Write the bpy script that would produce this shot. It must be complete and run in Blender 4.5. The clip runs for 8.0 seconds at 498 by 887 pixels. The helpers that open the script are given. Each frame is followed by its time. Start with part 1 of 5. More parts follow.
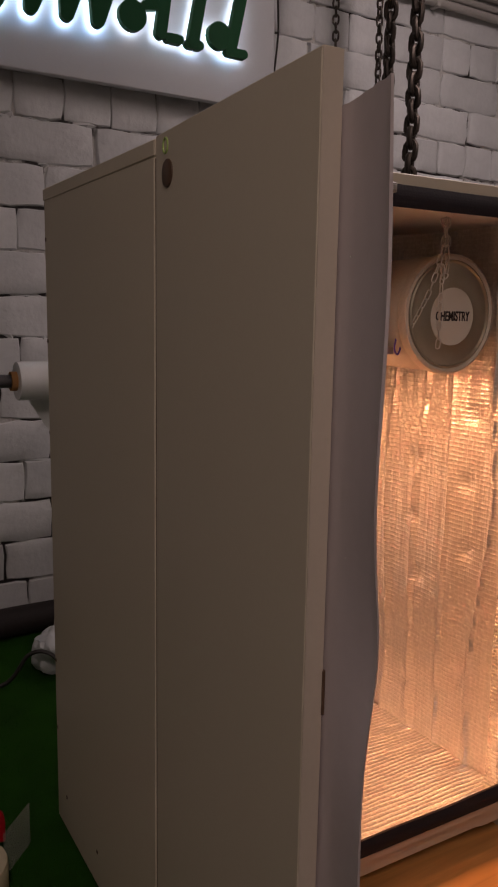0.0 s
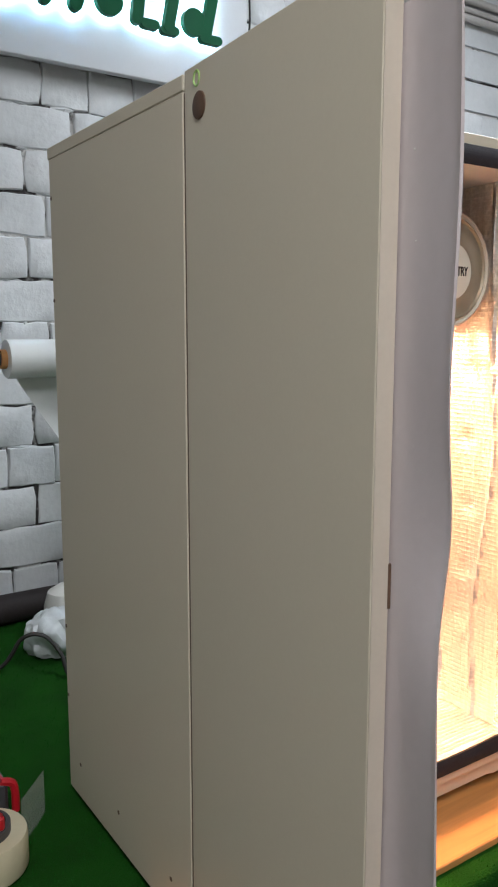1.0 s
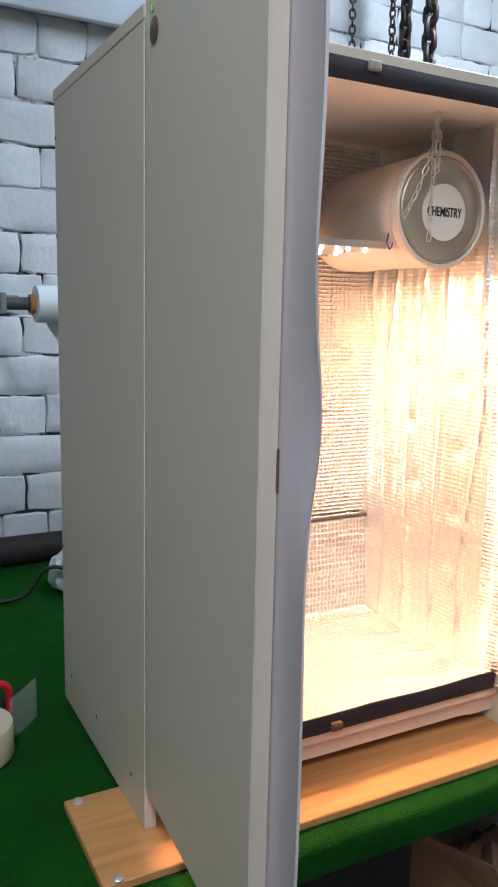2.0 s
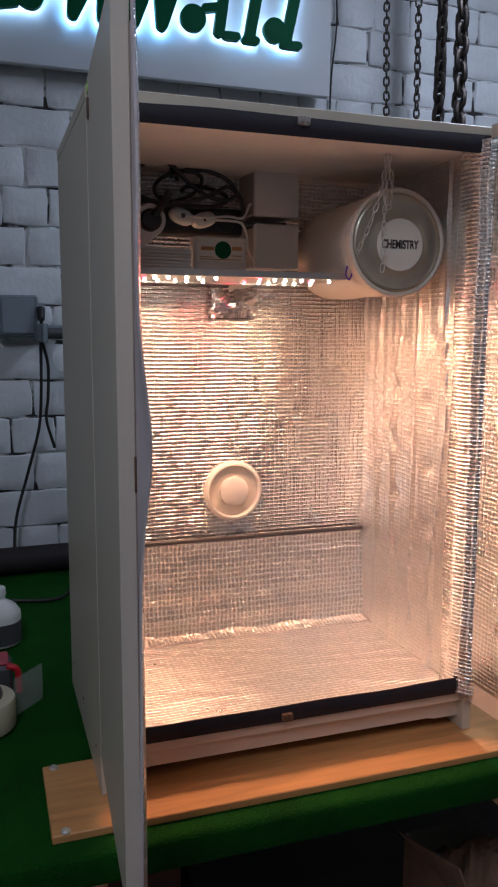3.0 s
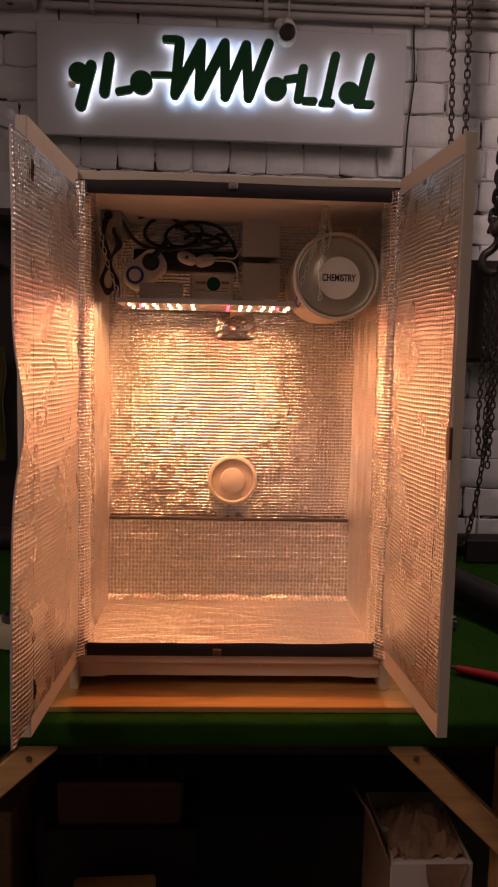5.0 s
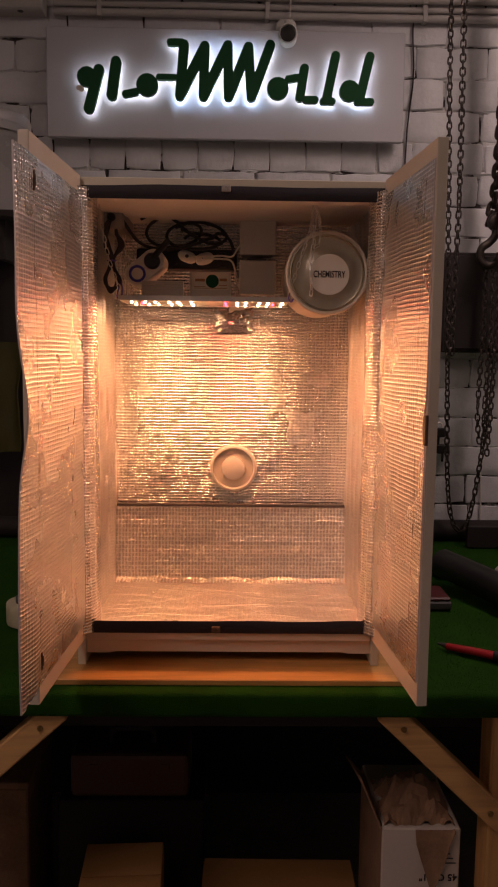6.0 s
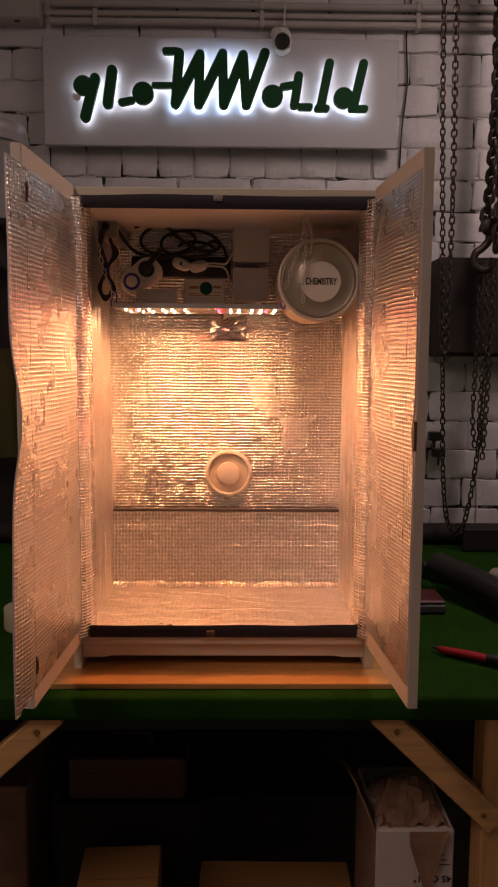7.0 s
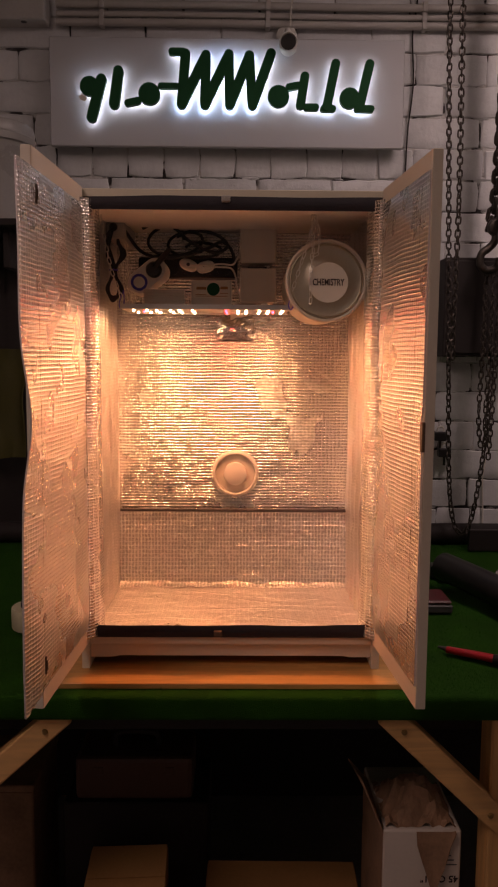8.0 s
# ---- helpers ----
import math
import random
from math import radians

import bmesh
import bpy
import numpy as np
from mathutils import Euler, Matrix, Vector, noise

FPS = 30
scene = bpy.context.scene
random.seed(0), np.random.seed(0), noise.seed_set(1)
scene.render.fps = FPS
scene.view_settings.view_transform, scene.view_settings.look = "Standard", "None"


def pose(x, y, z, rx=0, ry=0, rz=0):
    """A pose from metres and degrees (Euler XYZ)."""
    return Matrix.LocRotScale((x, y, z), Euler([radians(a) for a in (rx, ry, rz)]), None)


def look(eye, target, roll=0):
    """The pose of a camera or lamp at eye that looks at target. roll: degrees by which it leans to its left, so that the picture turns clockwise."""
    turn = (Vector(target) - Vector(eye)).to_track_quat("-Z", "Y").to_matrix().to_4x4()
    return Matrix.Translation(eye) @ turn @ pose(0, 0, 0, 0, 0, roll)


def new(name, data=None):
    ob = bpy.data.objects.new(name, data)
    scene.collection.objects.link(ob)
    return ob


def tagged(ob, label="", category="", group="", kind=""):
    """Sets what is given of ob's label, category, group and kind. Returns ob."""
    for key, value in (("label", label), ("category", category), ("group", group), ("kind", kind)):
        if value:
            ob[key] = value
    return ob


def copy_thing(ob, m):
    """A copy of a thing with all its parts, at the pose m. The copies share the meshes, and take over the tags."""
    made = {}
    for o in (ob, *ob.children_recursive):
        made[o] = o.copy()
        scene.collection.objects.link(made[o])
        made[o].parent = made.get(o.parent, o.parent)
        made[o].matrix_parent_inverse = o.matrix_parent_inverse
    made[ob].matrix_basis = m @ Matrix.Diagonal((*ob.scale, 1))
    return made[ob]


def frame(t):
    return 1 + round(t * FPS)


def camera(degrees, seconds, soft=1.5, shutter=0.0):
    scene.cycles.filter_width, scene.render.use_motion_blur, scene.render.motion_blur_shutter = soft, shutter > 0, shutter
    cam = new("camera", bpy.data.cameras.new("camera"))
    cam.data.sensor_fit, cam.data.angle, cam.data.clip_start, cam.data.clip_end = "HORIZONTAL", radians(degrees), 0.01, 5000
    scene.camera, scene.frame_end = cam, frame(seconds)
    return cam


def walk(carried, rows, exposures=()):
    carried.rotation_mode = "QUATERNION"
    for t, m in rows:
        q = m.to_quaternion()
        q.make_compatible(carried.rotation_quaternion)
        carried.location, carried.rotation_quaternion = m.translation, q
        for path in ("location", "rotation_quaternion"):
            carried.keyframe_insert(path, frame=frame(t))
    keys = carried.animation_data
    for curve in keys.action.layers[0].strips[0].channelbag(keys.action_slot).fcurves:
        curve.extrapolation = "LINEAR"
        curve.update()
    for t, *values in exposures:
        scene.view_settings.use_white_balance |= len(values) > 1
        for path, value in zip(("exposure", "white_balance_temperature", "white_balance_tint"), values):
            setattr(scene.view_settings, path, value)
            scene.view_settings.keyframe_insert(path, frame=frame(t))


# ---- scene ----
cam = camera(35.3, 8.0, soft=2.1)
PATH = [
    (0, (-0.62, -0.734, 1.682), (0.378, 0.968, 1.357), 1.0),
    (0.2, (-0.653, -0.717, 1.683), (0.371, 0.974, 1.378), 0.7),
    (0.5, (-0.677, -0.707, 1.67), (0.379, 0.966, 1.378), 0.4),
    (0.7, (-0.688, -0.71, 1.647), (0.389, 0.951, 1.363), 0.1),
    (1, (-0.699, -0.711, 1.601), (0.402, 0.934, 1.311), -0.0),
    (1.2, (-0.705, -0.706, 1.577), (0.411, 0.926, 1.273), 0.3),
    (2.3, (-0.51, -0.909, 1.534), (0.265, 0.906, 1.212), 1.9),
    (2.5, (-0.452, -0.961, 1.544), (0.239, 0.891, 1.238), 1.9),
    (3, (-0.436, -1.031, 1.548), (0.2, 0.843, 1.264), 0.3),
    (3.5, (-0.351, -1.086, 1.531), (0.154, 0.835, 1.296), 0.7),
    (4, (-0.137, -1.164, 1.529), (0.018, 0.82, 1.321), 3.0),
    (4.5, (-0.066, -1.313, 1.521), (0.047, 0.674, 1.32), 1.7),
    (6, (0.008, -1.514, 1.525), (0.044, 0.472, 1.295), 0.7),
    (6.5, (0.018, -1.519, 1.534), (0.053, 0.468, 1.306), 0.4),
    (7, (0.025, -1.53, 1.532), (0.056, 0.457, 1.31), 0.4),
    (7.5, (0.021, -1.529, 1.532), (0.047, 0.459, 1.31), 0.3),
    (8, (0.017, -1.533, 1.535), (0.039, 0.455, 1.311), 0.4),
]

EXPOSURES = [(0.0, 0.05, 7800, 32), (0.2, 0.6, 7200, 22), (0.5, 1.4, 6200, 8), (0.7, 1.7, 6150, 7), (1.0, 2.0, 6050, 7), (1.2, 2.05, 5900, 7), (2.3, 1.95, 5000, 4), (2.5, 1.5, 4800, 7), (3.0, 0.65, 5250, 13), (3.5, 0.22, 7100, 32), (4.0, 0.03, 8200, 40), (4.5, 0.02, 8500, 42), (6.0, 0.12, 8600, 42), (8.0, 0.14, 8600, 42)]
walk(cam, [(t, look(eye, target, roll)) for t, eye, target, roll in PATH], EXPOSURES)

# ---- world and light ----
world = bpy.data.worlds.new("room_dark")
scene.world = world
world.use_nodes = True
world.node_tree.nodes["Background"].inputs[0].default_value = (0.5, 0.55, 0.65, 1)
world.node_tree.nodes["Background"].inputs[1].default_value = 0.02


def area_lamp(name, m, w, h, watts, colour, spread=180):
    la = bpy.data.lights.new(name, "AREA")
    la.shape, la.size, la.size_y, la.energy, la.color = "RECTANGLE", w, h, watts, colour
    la.spread = radians(spread)
    ob = new(name, la)
    ob.matrix_world = m
    return ob


# workshop ceiling lights (their fixtures are built further down) and the grow lamp's own diodes
ROOM_W, GROW_W = 15.5, 2.3
LIGHTS = ((0.95, 0.05, 0.44, (0.97, 0.97, 0.97)), (-0.92, -1.40, 0.50, (1.0, 0.955, 0.90)))
for lx, ly, k, tint in LIGHTS:
    area_lamp("ceiling_light_glow", look((lx, ly, 2.86), (lx, ly, 0)), 0.24, 1.14, ROOM_W * k, tint)
for lx, w, k in ((-0.150, 0.125, 0.52), (0.058, 0.096, 0.42)):
    area_lamp("grow_lamp_glow", look((lx, 0.200, 1.6215), (lx, 0.130, 0.62)), w, 0.085, GROW_W * k, (1.0, 0.565, 0.26), 170)
area_lamp("red_diode_glow", look((-0.015, 0.200, 1.6215), (-0.015, 0.06, 0.62)), 0.014, 0.085, GROW_W * 0.20, (1.0, 0.06, 0.05))


# ---- materials ----
def nodes_of(name):
    m = bpy.data.materials.new(name)
    m.use_nodes = True
    return m, m.node_tree, m.node_tree.nodes["Principled BSDF"]


def mat(name, colour, rough=0.5, metal=0.0, vary=0.12, big=6.0, fine=120.0, bump=0.15, depth=0.002, spec=0.5, per_object=0.0, coat=0.0):
    """A painted or raw surface: colour that drifts at two scales, with fine relief."""
    m, nt, p = nodes_of(name)
    n, l = nt.nodes, nt.links
    tc = n.new("ShaderNodeTexCoord")
    a, b = n.new("ShaderNodeTexNoise"), n.new("ShaderNodeTexNoise")
    a.inputs["Scale"].default_value, a.inputs["Detail"].default_value = big, 5
    b.inputs["Scale"].default_value, b.inputs["Detail"].default_value = fine, 3
    for t in (a, b):
        l.new(tc.outputs["Object"], t.inputs["Vector"])
    mix = n.new("ShaderNodeMath")
    mix.operation = "MULTIPLY_ADD"
    mix.inputs[1].default_value, mix.inputs[2].default_value = 0.35, 0.0
    l.new(b.outputs["Fac"], mix.inputs[0])
    add = n.new("ShaderNodeMath")
    add.operation = "MULTIPLY_ADD"
    add.inputs[1].default_value = 0.65
    l.new(a.outputs["Fac"], add.inputs[0])
    l.new(mix.outputs[0], add.inputs[2])
    ramp = n.new("ShaderNodeValToRGB")
    ramp.color_ramp.elements[0].position, ramp.color_ramp.elements[1].position = 0.32, 0.68
    ramp.color_ramp.elements[0].color = (*[c * (1 - vary) for c in colour], 1)
    ramp.color_ramp.elements[1].color = (*[min(1, c * (1 + vary * 0.6)) for c in colour], 1)
    l.new(add.outputs[0], ramp.inputs[0])
    out = ramp.outputs[0]
    if per_object:
        oi, hsv = n.new("ShaderNodeObjectInfo"), n.new("ShaderNodeHueSaturation")
        mr = n.new("ShaderNodeMapRange")
        mr.inputs["To Min"].default_value, mr.inputs["To Max"].default_value = 1 - per_object, 1 + per_object * 0.5
        l.new(oi.outputs["Random"], mr.inputs["Value"])
        l.new(mr.outputs[0], hsv.inputs["Value"])
        l.new(out, hsv.inputs["Color"])
        out = hsv.outputs[0]
    l.new(out, p.inputs["Base Color"])
    rr = n.new("ShaderNodeMapRange")
    rr.inputs["To Min"].default_value, rr.inputs["To Max"].default_value = max(0.03, rough - 0.08), min(1, rough + 0.08)
    l.new(a.outputs["Fac"], rr.inputs["Value"])
    l.new(rr.outputs[0], p.inputs["Roughness"])
    p.inputs["Metallic"].default_value = metal
    p.inputs["Specular IOR Level"].default_value = spec
    p.inputs["Coat Weight"].default_value = coat
    if bump:
        bp = n.new("ShaderNodeBump")
        bp.inputs["Strength"].default_value, bp.inputs["Distance"].default_value = bump, depth
        l.new(b.outputs["Fac"], bp.inputs["Height"])
        l.new(bp.outputs[0], p.inputs["Normal"])
    return m


def wood(name, colour, axis="X", rough=0.55, scale=1.0, vary=0.25):
    """Sawn timber: stretched noise grain along one axis."""
    m, nt, p = nodes_of(name)
    n, l = nt.nodes, nt.links
    tc, mp = n.new("ShaderNodeTexCoord"), n.new("ShaderNodeMapping")
    s = {"X": (2, 28, 28), "Y": (28, 2, 28), "Z": (28, 28, 2)}[axis]
    mp.inputs["Scale"].default_value = [v * scale for v in s]
    l.new(tc.outputs["Object"], mp.inputs[0])
    a = n.new("ShaderNodeTexNoise")
    a.inputs["Scale"].default_value, a.inputs["Detail"].default_value, a.inputs["Distortion"].default_value = 1.5, 8, 1.2
    l.new(mp.outputs[0], a.inputs[0])
    ramp = n.new("ShaderNodeValToRGB")
    ramp.color_ramp.elements[0].position, ramp.color_ramp.elements[1].position = 0.3, 0.7
    ramp.color_ramp.elements[0].color = (*[c * (1 - vary) for c in colour], 1)
    ramp.color_ramp.elements[1].color = (*[min(1, c * (1 + vary * 0.5)) for c in colour], 1)
    l.new(a.outputs["Fac"], ramp.inputs[0])
    l.new(ramp.outputs[0], p.inputs["Base Color"])
    p.inputs["Roughness"].default_value = rough
    bp = n.new("ShaderNodeBump")
    bp.inputs["Strength"].default_value, bp.inputs["Distance"].default_value = 0.25, 0.001
    l.new(a.outputs["Fac"], bp.inputs["Height"])
    l.new(bp.outputs[0], p.inputs["Normal"])
    return m


def foil(name, ridge, weave, rough=0.28, bump=0.8, pitch=0.0090, depth=0.0016, thread=1.0, cross=0.55, grit=1.1, ripple=0.8, streak=1.2, sag=2.0, tone=(0.97, 0.95, 0.92), metal=0.9, dull=0.72):
    """Scrim-reinforced foil: raised threads across one axis, thinner ones along it, ripples between them, slack wrinkles."""
    m, nt, p = nodes_of(name)
    n, l = nt.nodes, nt.links
    tc, sep = n.new("ShaderNodeTexCoord"), n.new("ShaderNodeSeparateXYZ")
    l.new(tc.outputs["Object"], sep.inputs[0])

    def noise_node(scale, detail, along=None):
        q = n.new("ShaderNodeTexNoise")
        q.inputs["Scale"].default_value, q.inputs["Detail"].default_value = scale, detail
        if along:
            mp = n.new("ShaderNodeMapping")
            mp.inputs["Scale"].default_value = [along.get(ax, 0.0) for ax in "XYZ"]
            l.new(tc.outputs["Object"], mp.inputs[0])
            l.new(mp.outputs[0], q.inputs[0])
        else:
            l.new(tc.outputs["Object"], q.inputs[0])
        return q.outputs["Fac"]

    def math_node(op, a, b=None, c=None):
        q = n.new("ShaderNodeMath")
        q.operation = op
        for i, v in enumerate((a, b, c)):
            if v is None:
                continue
            if isinstance(v, (int, float)):
                q.inputs[i].default_value = v
            else:
                l.new(v, q.inputs[i])
        return q.outputs[0]

    warp, slack, crinkle = noise_node(16, 3), noise_node(9, 3), noise_node(240, 1)
    pull = noise_node(60, 2)

    def threads(axis, gap, power):
        phase = math_node("MULTIPLY_ADD", warp, 3.0, math_node("MULTIPLY", pull, 1.6))
        wave = math_node("SINE", math_node("MULTIPLY_ADD", sep.outputs[axis], 2 * math.pi / gap, phase))
        return math_node("POWER", math_node("MULTIPLY_ADD", wave, 0.5, 0.5), power)

    tight = math_node("MULTIPLY_ADD", noise_node(75, 2), 1.3, 0.0)
    h = math_node("MULTIPLY", math_node("MULTIPLY", threads(ridge, pitch, 3.0), thread), tight)
    h = math_node("MULTIPLY_ADD", threads(weave, pitch * 1.25, 5.0), cross, h)
    film = math_node("MULTIPLY_ADD", crinkle, 0.9, math_node("MULTIPLY", h, 0.55))
    h = math_node("MULTIPLY_ADD", noise_node(1.0, 3, {ridge: 100, weave: 260}), ripple, h)
    h = math_node("MULTIPLY_ADD", crinkle, grit, h)
    h = math_node("MULTIPLY_ADD", noise_node(1.0, 4, {ridge: 2.5, weave: 42}), streak, h)
    h = math_node("MULTIPLY_ADD", slack, sag, h)
    bp = n.new("ShaderNodeBump")
    bp.inputs["Strength"].default_value, bp.inputs["Distance"].default_value = bump, depth
    l.new(h, bp.inputs["Height"])
    l.new(bp.outputs[0], p.inputs["Normal"])
    ramp = n.new("ShaderNodeValToRGB")
    ramp.color_ramp.elements[0].color = (*[c * dull for c in tone], 1)
    ramp.color_ramp.elements[1].color = (*tone, 1)
    ramp.color_ramp.elements[0].position, ramp.color_ramp.elements[1].position = 0.36, 0.86
    l.new(film, ramp.inputs[0])
    l.new(ramp.outputs[0], p.inputs["Base Color"])
    p.inputs["Metallic"].default_value = metal
    rr = n.new("ShaderNodeMapRange")
    rr.inputs["To Min"].default_value, rr.inputs["To Max"].default_value = max(0.05, rough - 0.08), rough + 0.12
    l.new(slack, rr.inputs["Value"])
    l.new(rr.outputs[0], p.inputs["Roughness"])
    return m


def glow(name, colour, strength):
    m, nt, p = nodes_of(name)
    p.inputs["Base Color"].default_value = (*colour, 1)
    p.inputs["Emission Color"].default_value = (*colour, 1)
    p.inputs["Emission Strength"].default_value = strength
    return m


def clear(name, colour, rough=0.08, alpha=0.35):
    m, nt, p = nodes_of(name)
    p.inputs["Base Color"].default_value = (*colour, 1)
    p.inputs["Roughness"].default_value = rough
    p.inputs["Alpha"].default_value = alpha
    return m


def mortar_mat():
    """White-painted joints where the paint has missed or fallen out in dark patches."""
    m, nt, p = nodes_of("mortar_paint")
    n, l = nt.nodes, nt.links
    tc = n.new("ShaderNodeTexCoord")
    a, b = n.new("ShaderNodeTexNoise"), n.new("ShaderNodeTexNoise")
    a.inputs["Scale"].default_value, a.inputs["Detail"].default_value, a.inputs["Roughness"].default_value = 11, 5, 0.6
    b.inputs["Scale"].default_value, b.inputs["Detail"].default_value = 90, 4
    l.new(tc.outputs["Object"], a.inputs[0])
    l.new(tc.outputs["Object"], b.inputs[0])
    ramp = n.new("ShaderNodeValToRGB")
    ramp.color_ramp.elements[0].position, ramp.color_ramp.elements[1].position = 0.46, 0.54
    ramp.color_ramp.elements[0].color = (0.60, 0.59, 0.58, 1)
    ramp.color_ramp.elements[1].color = (0.035, 0.03, 0.03, 1)
    l.new(a.outputs["Fac"], ramp.inputs[0])
    l.new(ramp.outputs[0], p.inputs["Base Color"])
    p.inputs["Roughness"].default_value = 0.85
    bp = n.new("ShaderNodeBump")
    bp.inputs["Strength"].default_value, bp.inputs["Distance"].default_value = 0.8, 0.006
    l.new(b.outputs["Fac"], bp.inputs["Height"])
    l.new(bp.outputs[0], p.inputs["Normal"])
    return m


BRICK = mat("white_painted_brick", (0.70, 0.71, 0.725), 0.6, vary=0.08, big=11, fine=60, bump=0.55, depth=0.0035, per_object=0.10)
MORTAR = mortar_mat()
PLASTER = mat("grey_plaster", (0.55, 0.54, 0.53), 0.85, vary=0.2, big=2, fine=50, bump=0.4)
CONCRETE = mat("dark_concrete", (0.20, 0.18, 0.165), 0.8, vary=0.3, big=3, fine=60, bump=0.4)
LAMINATE = mat("cream_laminate", (0.60, 0.53, 0.415), 0.42, vary=0.03, big=2.5, fine=260, bump=0.02, depth=0.0004)
BAND = mat("door_edge_band", (0.58, 0.50, 0.41), 0.45, vary=0.06, big=8, fine=200, bump=0.08, depth=0.0006)
EDGING = mat("cream_edge_band", (0.70, 0.57, 0.44), 0.45, vary=0.06, big=8, fine=200, bump=0.08, depth=0.0006)
SEAL = mat("dark_foam_strip", (0.020, 0.015, 0.020), 0.8, vary=0.3, big=20, fine=300, bump=0.4, depth=0.001)
FOIL_V = foil("scrim_foil_upright", "Z", "X", rough=0.23, bump=1.0, pitch=0.0072, depth=0.0011, thread=1.35, cross=0.25, grit=0.7, ripple=0.6, streak=2.2, sag=3.5, metal=0.97, dull=0.62)
FOIL_S = foil("scrim_foil_side", "Z", "Y", rough=0.30, bump=0.8, pitch=0.0072, depth=0.0012, thread=0.45, cross=0.2, grit=0.4, ripple=0.3, streak=3.5, sag=3.0, metal=0.88, tone=(0.92, 0.89, 0.86), dull=0.80)
FOIL_D = foil("scrim_foil_door", "Z", "Y", rough=0.26, bump=1.0, pitch=0.0070, depth=0.0011, thread=1.25, cross=0.55, grit=0.5, ripple=0.4, streak=0.8, sag=1.2, metal=0.92, dull=0.70)
FOIL_F = foil("scrim_foil_floor", "Y", "X", rough=0.30, bump=0.9, pitch=0.0080, depth=0.0010, thread=1.0, cross=0.12, grit=0.25, ripple=0.2, streak=0.3, sag=2.0, metal=0.90, tone=(0.92, 0.89, 0.86), dull=0.68)
FOIL_LOW = foil("scrim_foil_low", "X", "Z", rough=0.30, bump=1.0, pitch=0.0080, depth=0.0010, thread=1.2, cross=0.6, grit=0.8, ripple=0.5, streak=0.6, sag=2.0, metal=0.92, tone=(0.92, 0.89, 0.86), dull=0.60)
FOIL_ROLL = foil("scrim_foil_roll", "Z", "X", rough=0.22, bump=1.0, pitch=0.0062, depth=0.0011, thread=1.2, cross=0.7, grit=0.7, ripple=0.6, streak=0.8, sag=2.0, metal=0.96, dull=0.50)
BACKING = mat("white_foam_backing", (0.54, 0.475, 0.475), 0.38, vary=0.05, big=5, fine=90, bump=0.15)
CEIL = mat("cream_board_lining", (0.88, 0.82, 0.74), 0.6, vary=0.06, big=6, fine=80, bump=0.15)
TURF = mat("green_turf_mat", (0.012, 0.074, 0.006), 0.9, vary=0.35, big=14, fine=420, bump=0.9, depth=0.004, spec=0.1)
BLADE = mat("turf_pile", (0.011, 0.094, 0.008), 0.8, vary=0.35, big=25, fine=100, bump=0, spec=0.12)
PLY = wood("pale_plywood", (0.62, 0.305, 0.100), "X", 0.5)
PINE_X = wood("pine_brace_grain", (0.70, 0.385, 0.16), "X", 0.6)
PINE_Z = wood("pine_post_grain", (0.70, 0.375, 0.15), "Z", 0.6)
SIGN = mat("white_sign_board", (0.50, 0.50, 0.52), 0.5, vary=0.03, big=3, fine=150, bump=0.04)
GREEN = mat("dark_green_acrylic", (0.006, 0.085, 0.034), 0.6, vary=0.08, big=8, fine=80, bump=0.02, spec=0.12)
HALO = glow("white_halo_diodes", (0.60, 0.85, 1.0), 4.4)
STEEL = mat("dark_oiled_steel", (0.075, 0.060, 0.052), 0.45, metal=0.75, vary=0.4, big=30, fine=220, bump=0.35, depth=0.001)
ZINC = mat("bright_zinc", (0.74, 0.70, 0.64), 0.34, metal=0.65, vary=0.1, bump=0.05)
BLACK = mat("black_plastic", (0.014, 0.012, 0.012), 0.38, vary=0.2, bump=0.06, depth=0.0006)
RUBBER = mat("black_cable_sheath", (0.018, 0.015, 0.014), 0.5, vary=0.2, bump=0.05, depth=0.0005)
WHITE = mat("white_plastic", (0.74, 0.72, 0.68), 0.35, vary=0.03, big=5, bump=0.03, depth=0.0005)
WIRE = mat("white_cable_sheath", (0.70, 0.66, 0.60), 0.4, vary=0.05, bump=0.03, depth=0.0005)
GREYBOX = mat("grey_plastic", (0.34, 0.31, 0.28), 0.45, vary=0.06, bump=0.05, depth=0.0005)
BOXPL = mat("light_grey_plastic", (0.66, 0.61, 0.54), 0.45, vary=0.04, bump=0.05, depth=0.0005)
PAIL = mat("cloudy_grey_plastic", (0.36, 0.35, 0.34), 0.28, vary=0.1, big=9, bump=0.05, depth=0.0006)
ALU = mat("brushed_aluminium", (0.62, 0.58, 0.54), 0.35, metal=0.9, vary=0.1, big=10, fine=300, bump=0.1, depth=0.0005)
CAP = mat("grey_green_end_cap", (0.50, 0.44, 0.34), 0.44, metal=0.95, vary=0.08, big=8, fine=80, bump=0.05, coat=0.3)
FLEECE = mat("cream_fleece", (0.70, 0.62, 0.52), 0.8, vary=0.08, big=14, fine=220, bump=0.5, depth=0.002)
PAPER = mat("cream_paper", (0.76, 0.70, 0.60), 0.6, vary=0.03, bump=0.05)
INK = mat("dark_brown_ink", (0.03, 0.015, 0.012), 0.6, vary=0.1, bump=0)
PURPLE = mat("purple_twist_tie", (0.11, 0.06, 0.42), 0.4, vary=0.1, bump=0)
BLUE = mat("blue_ring_plastic", (0.05, 0.05, 0.35), 0.35, vary=0.08, bump=0)
BROWN = mat("brown_cap_plastic", (0.11, 0.06, 0.035), 0.45, vary=0.15, bump=0.05)
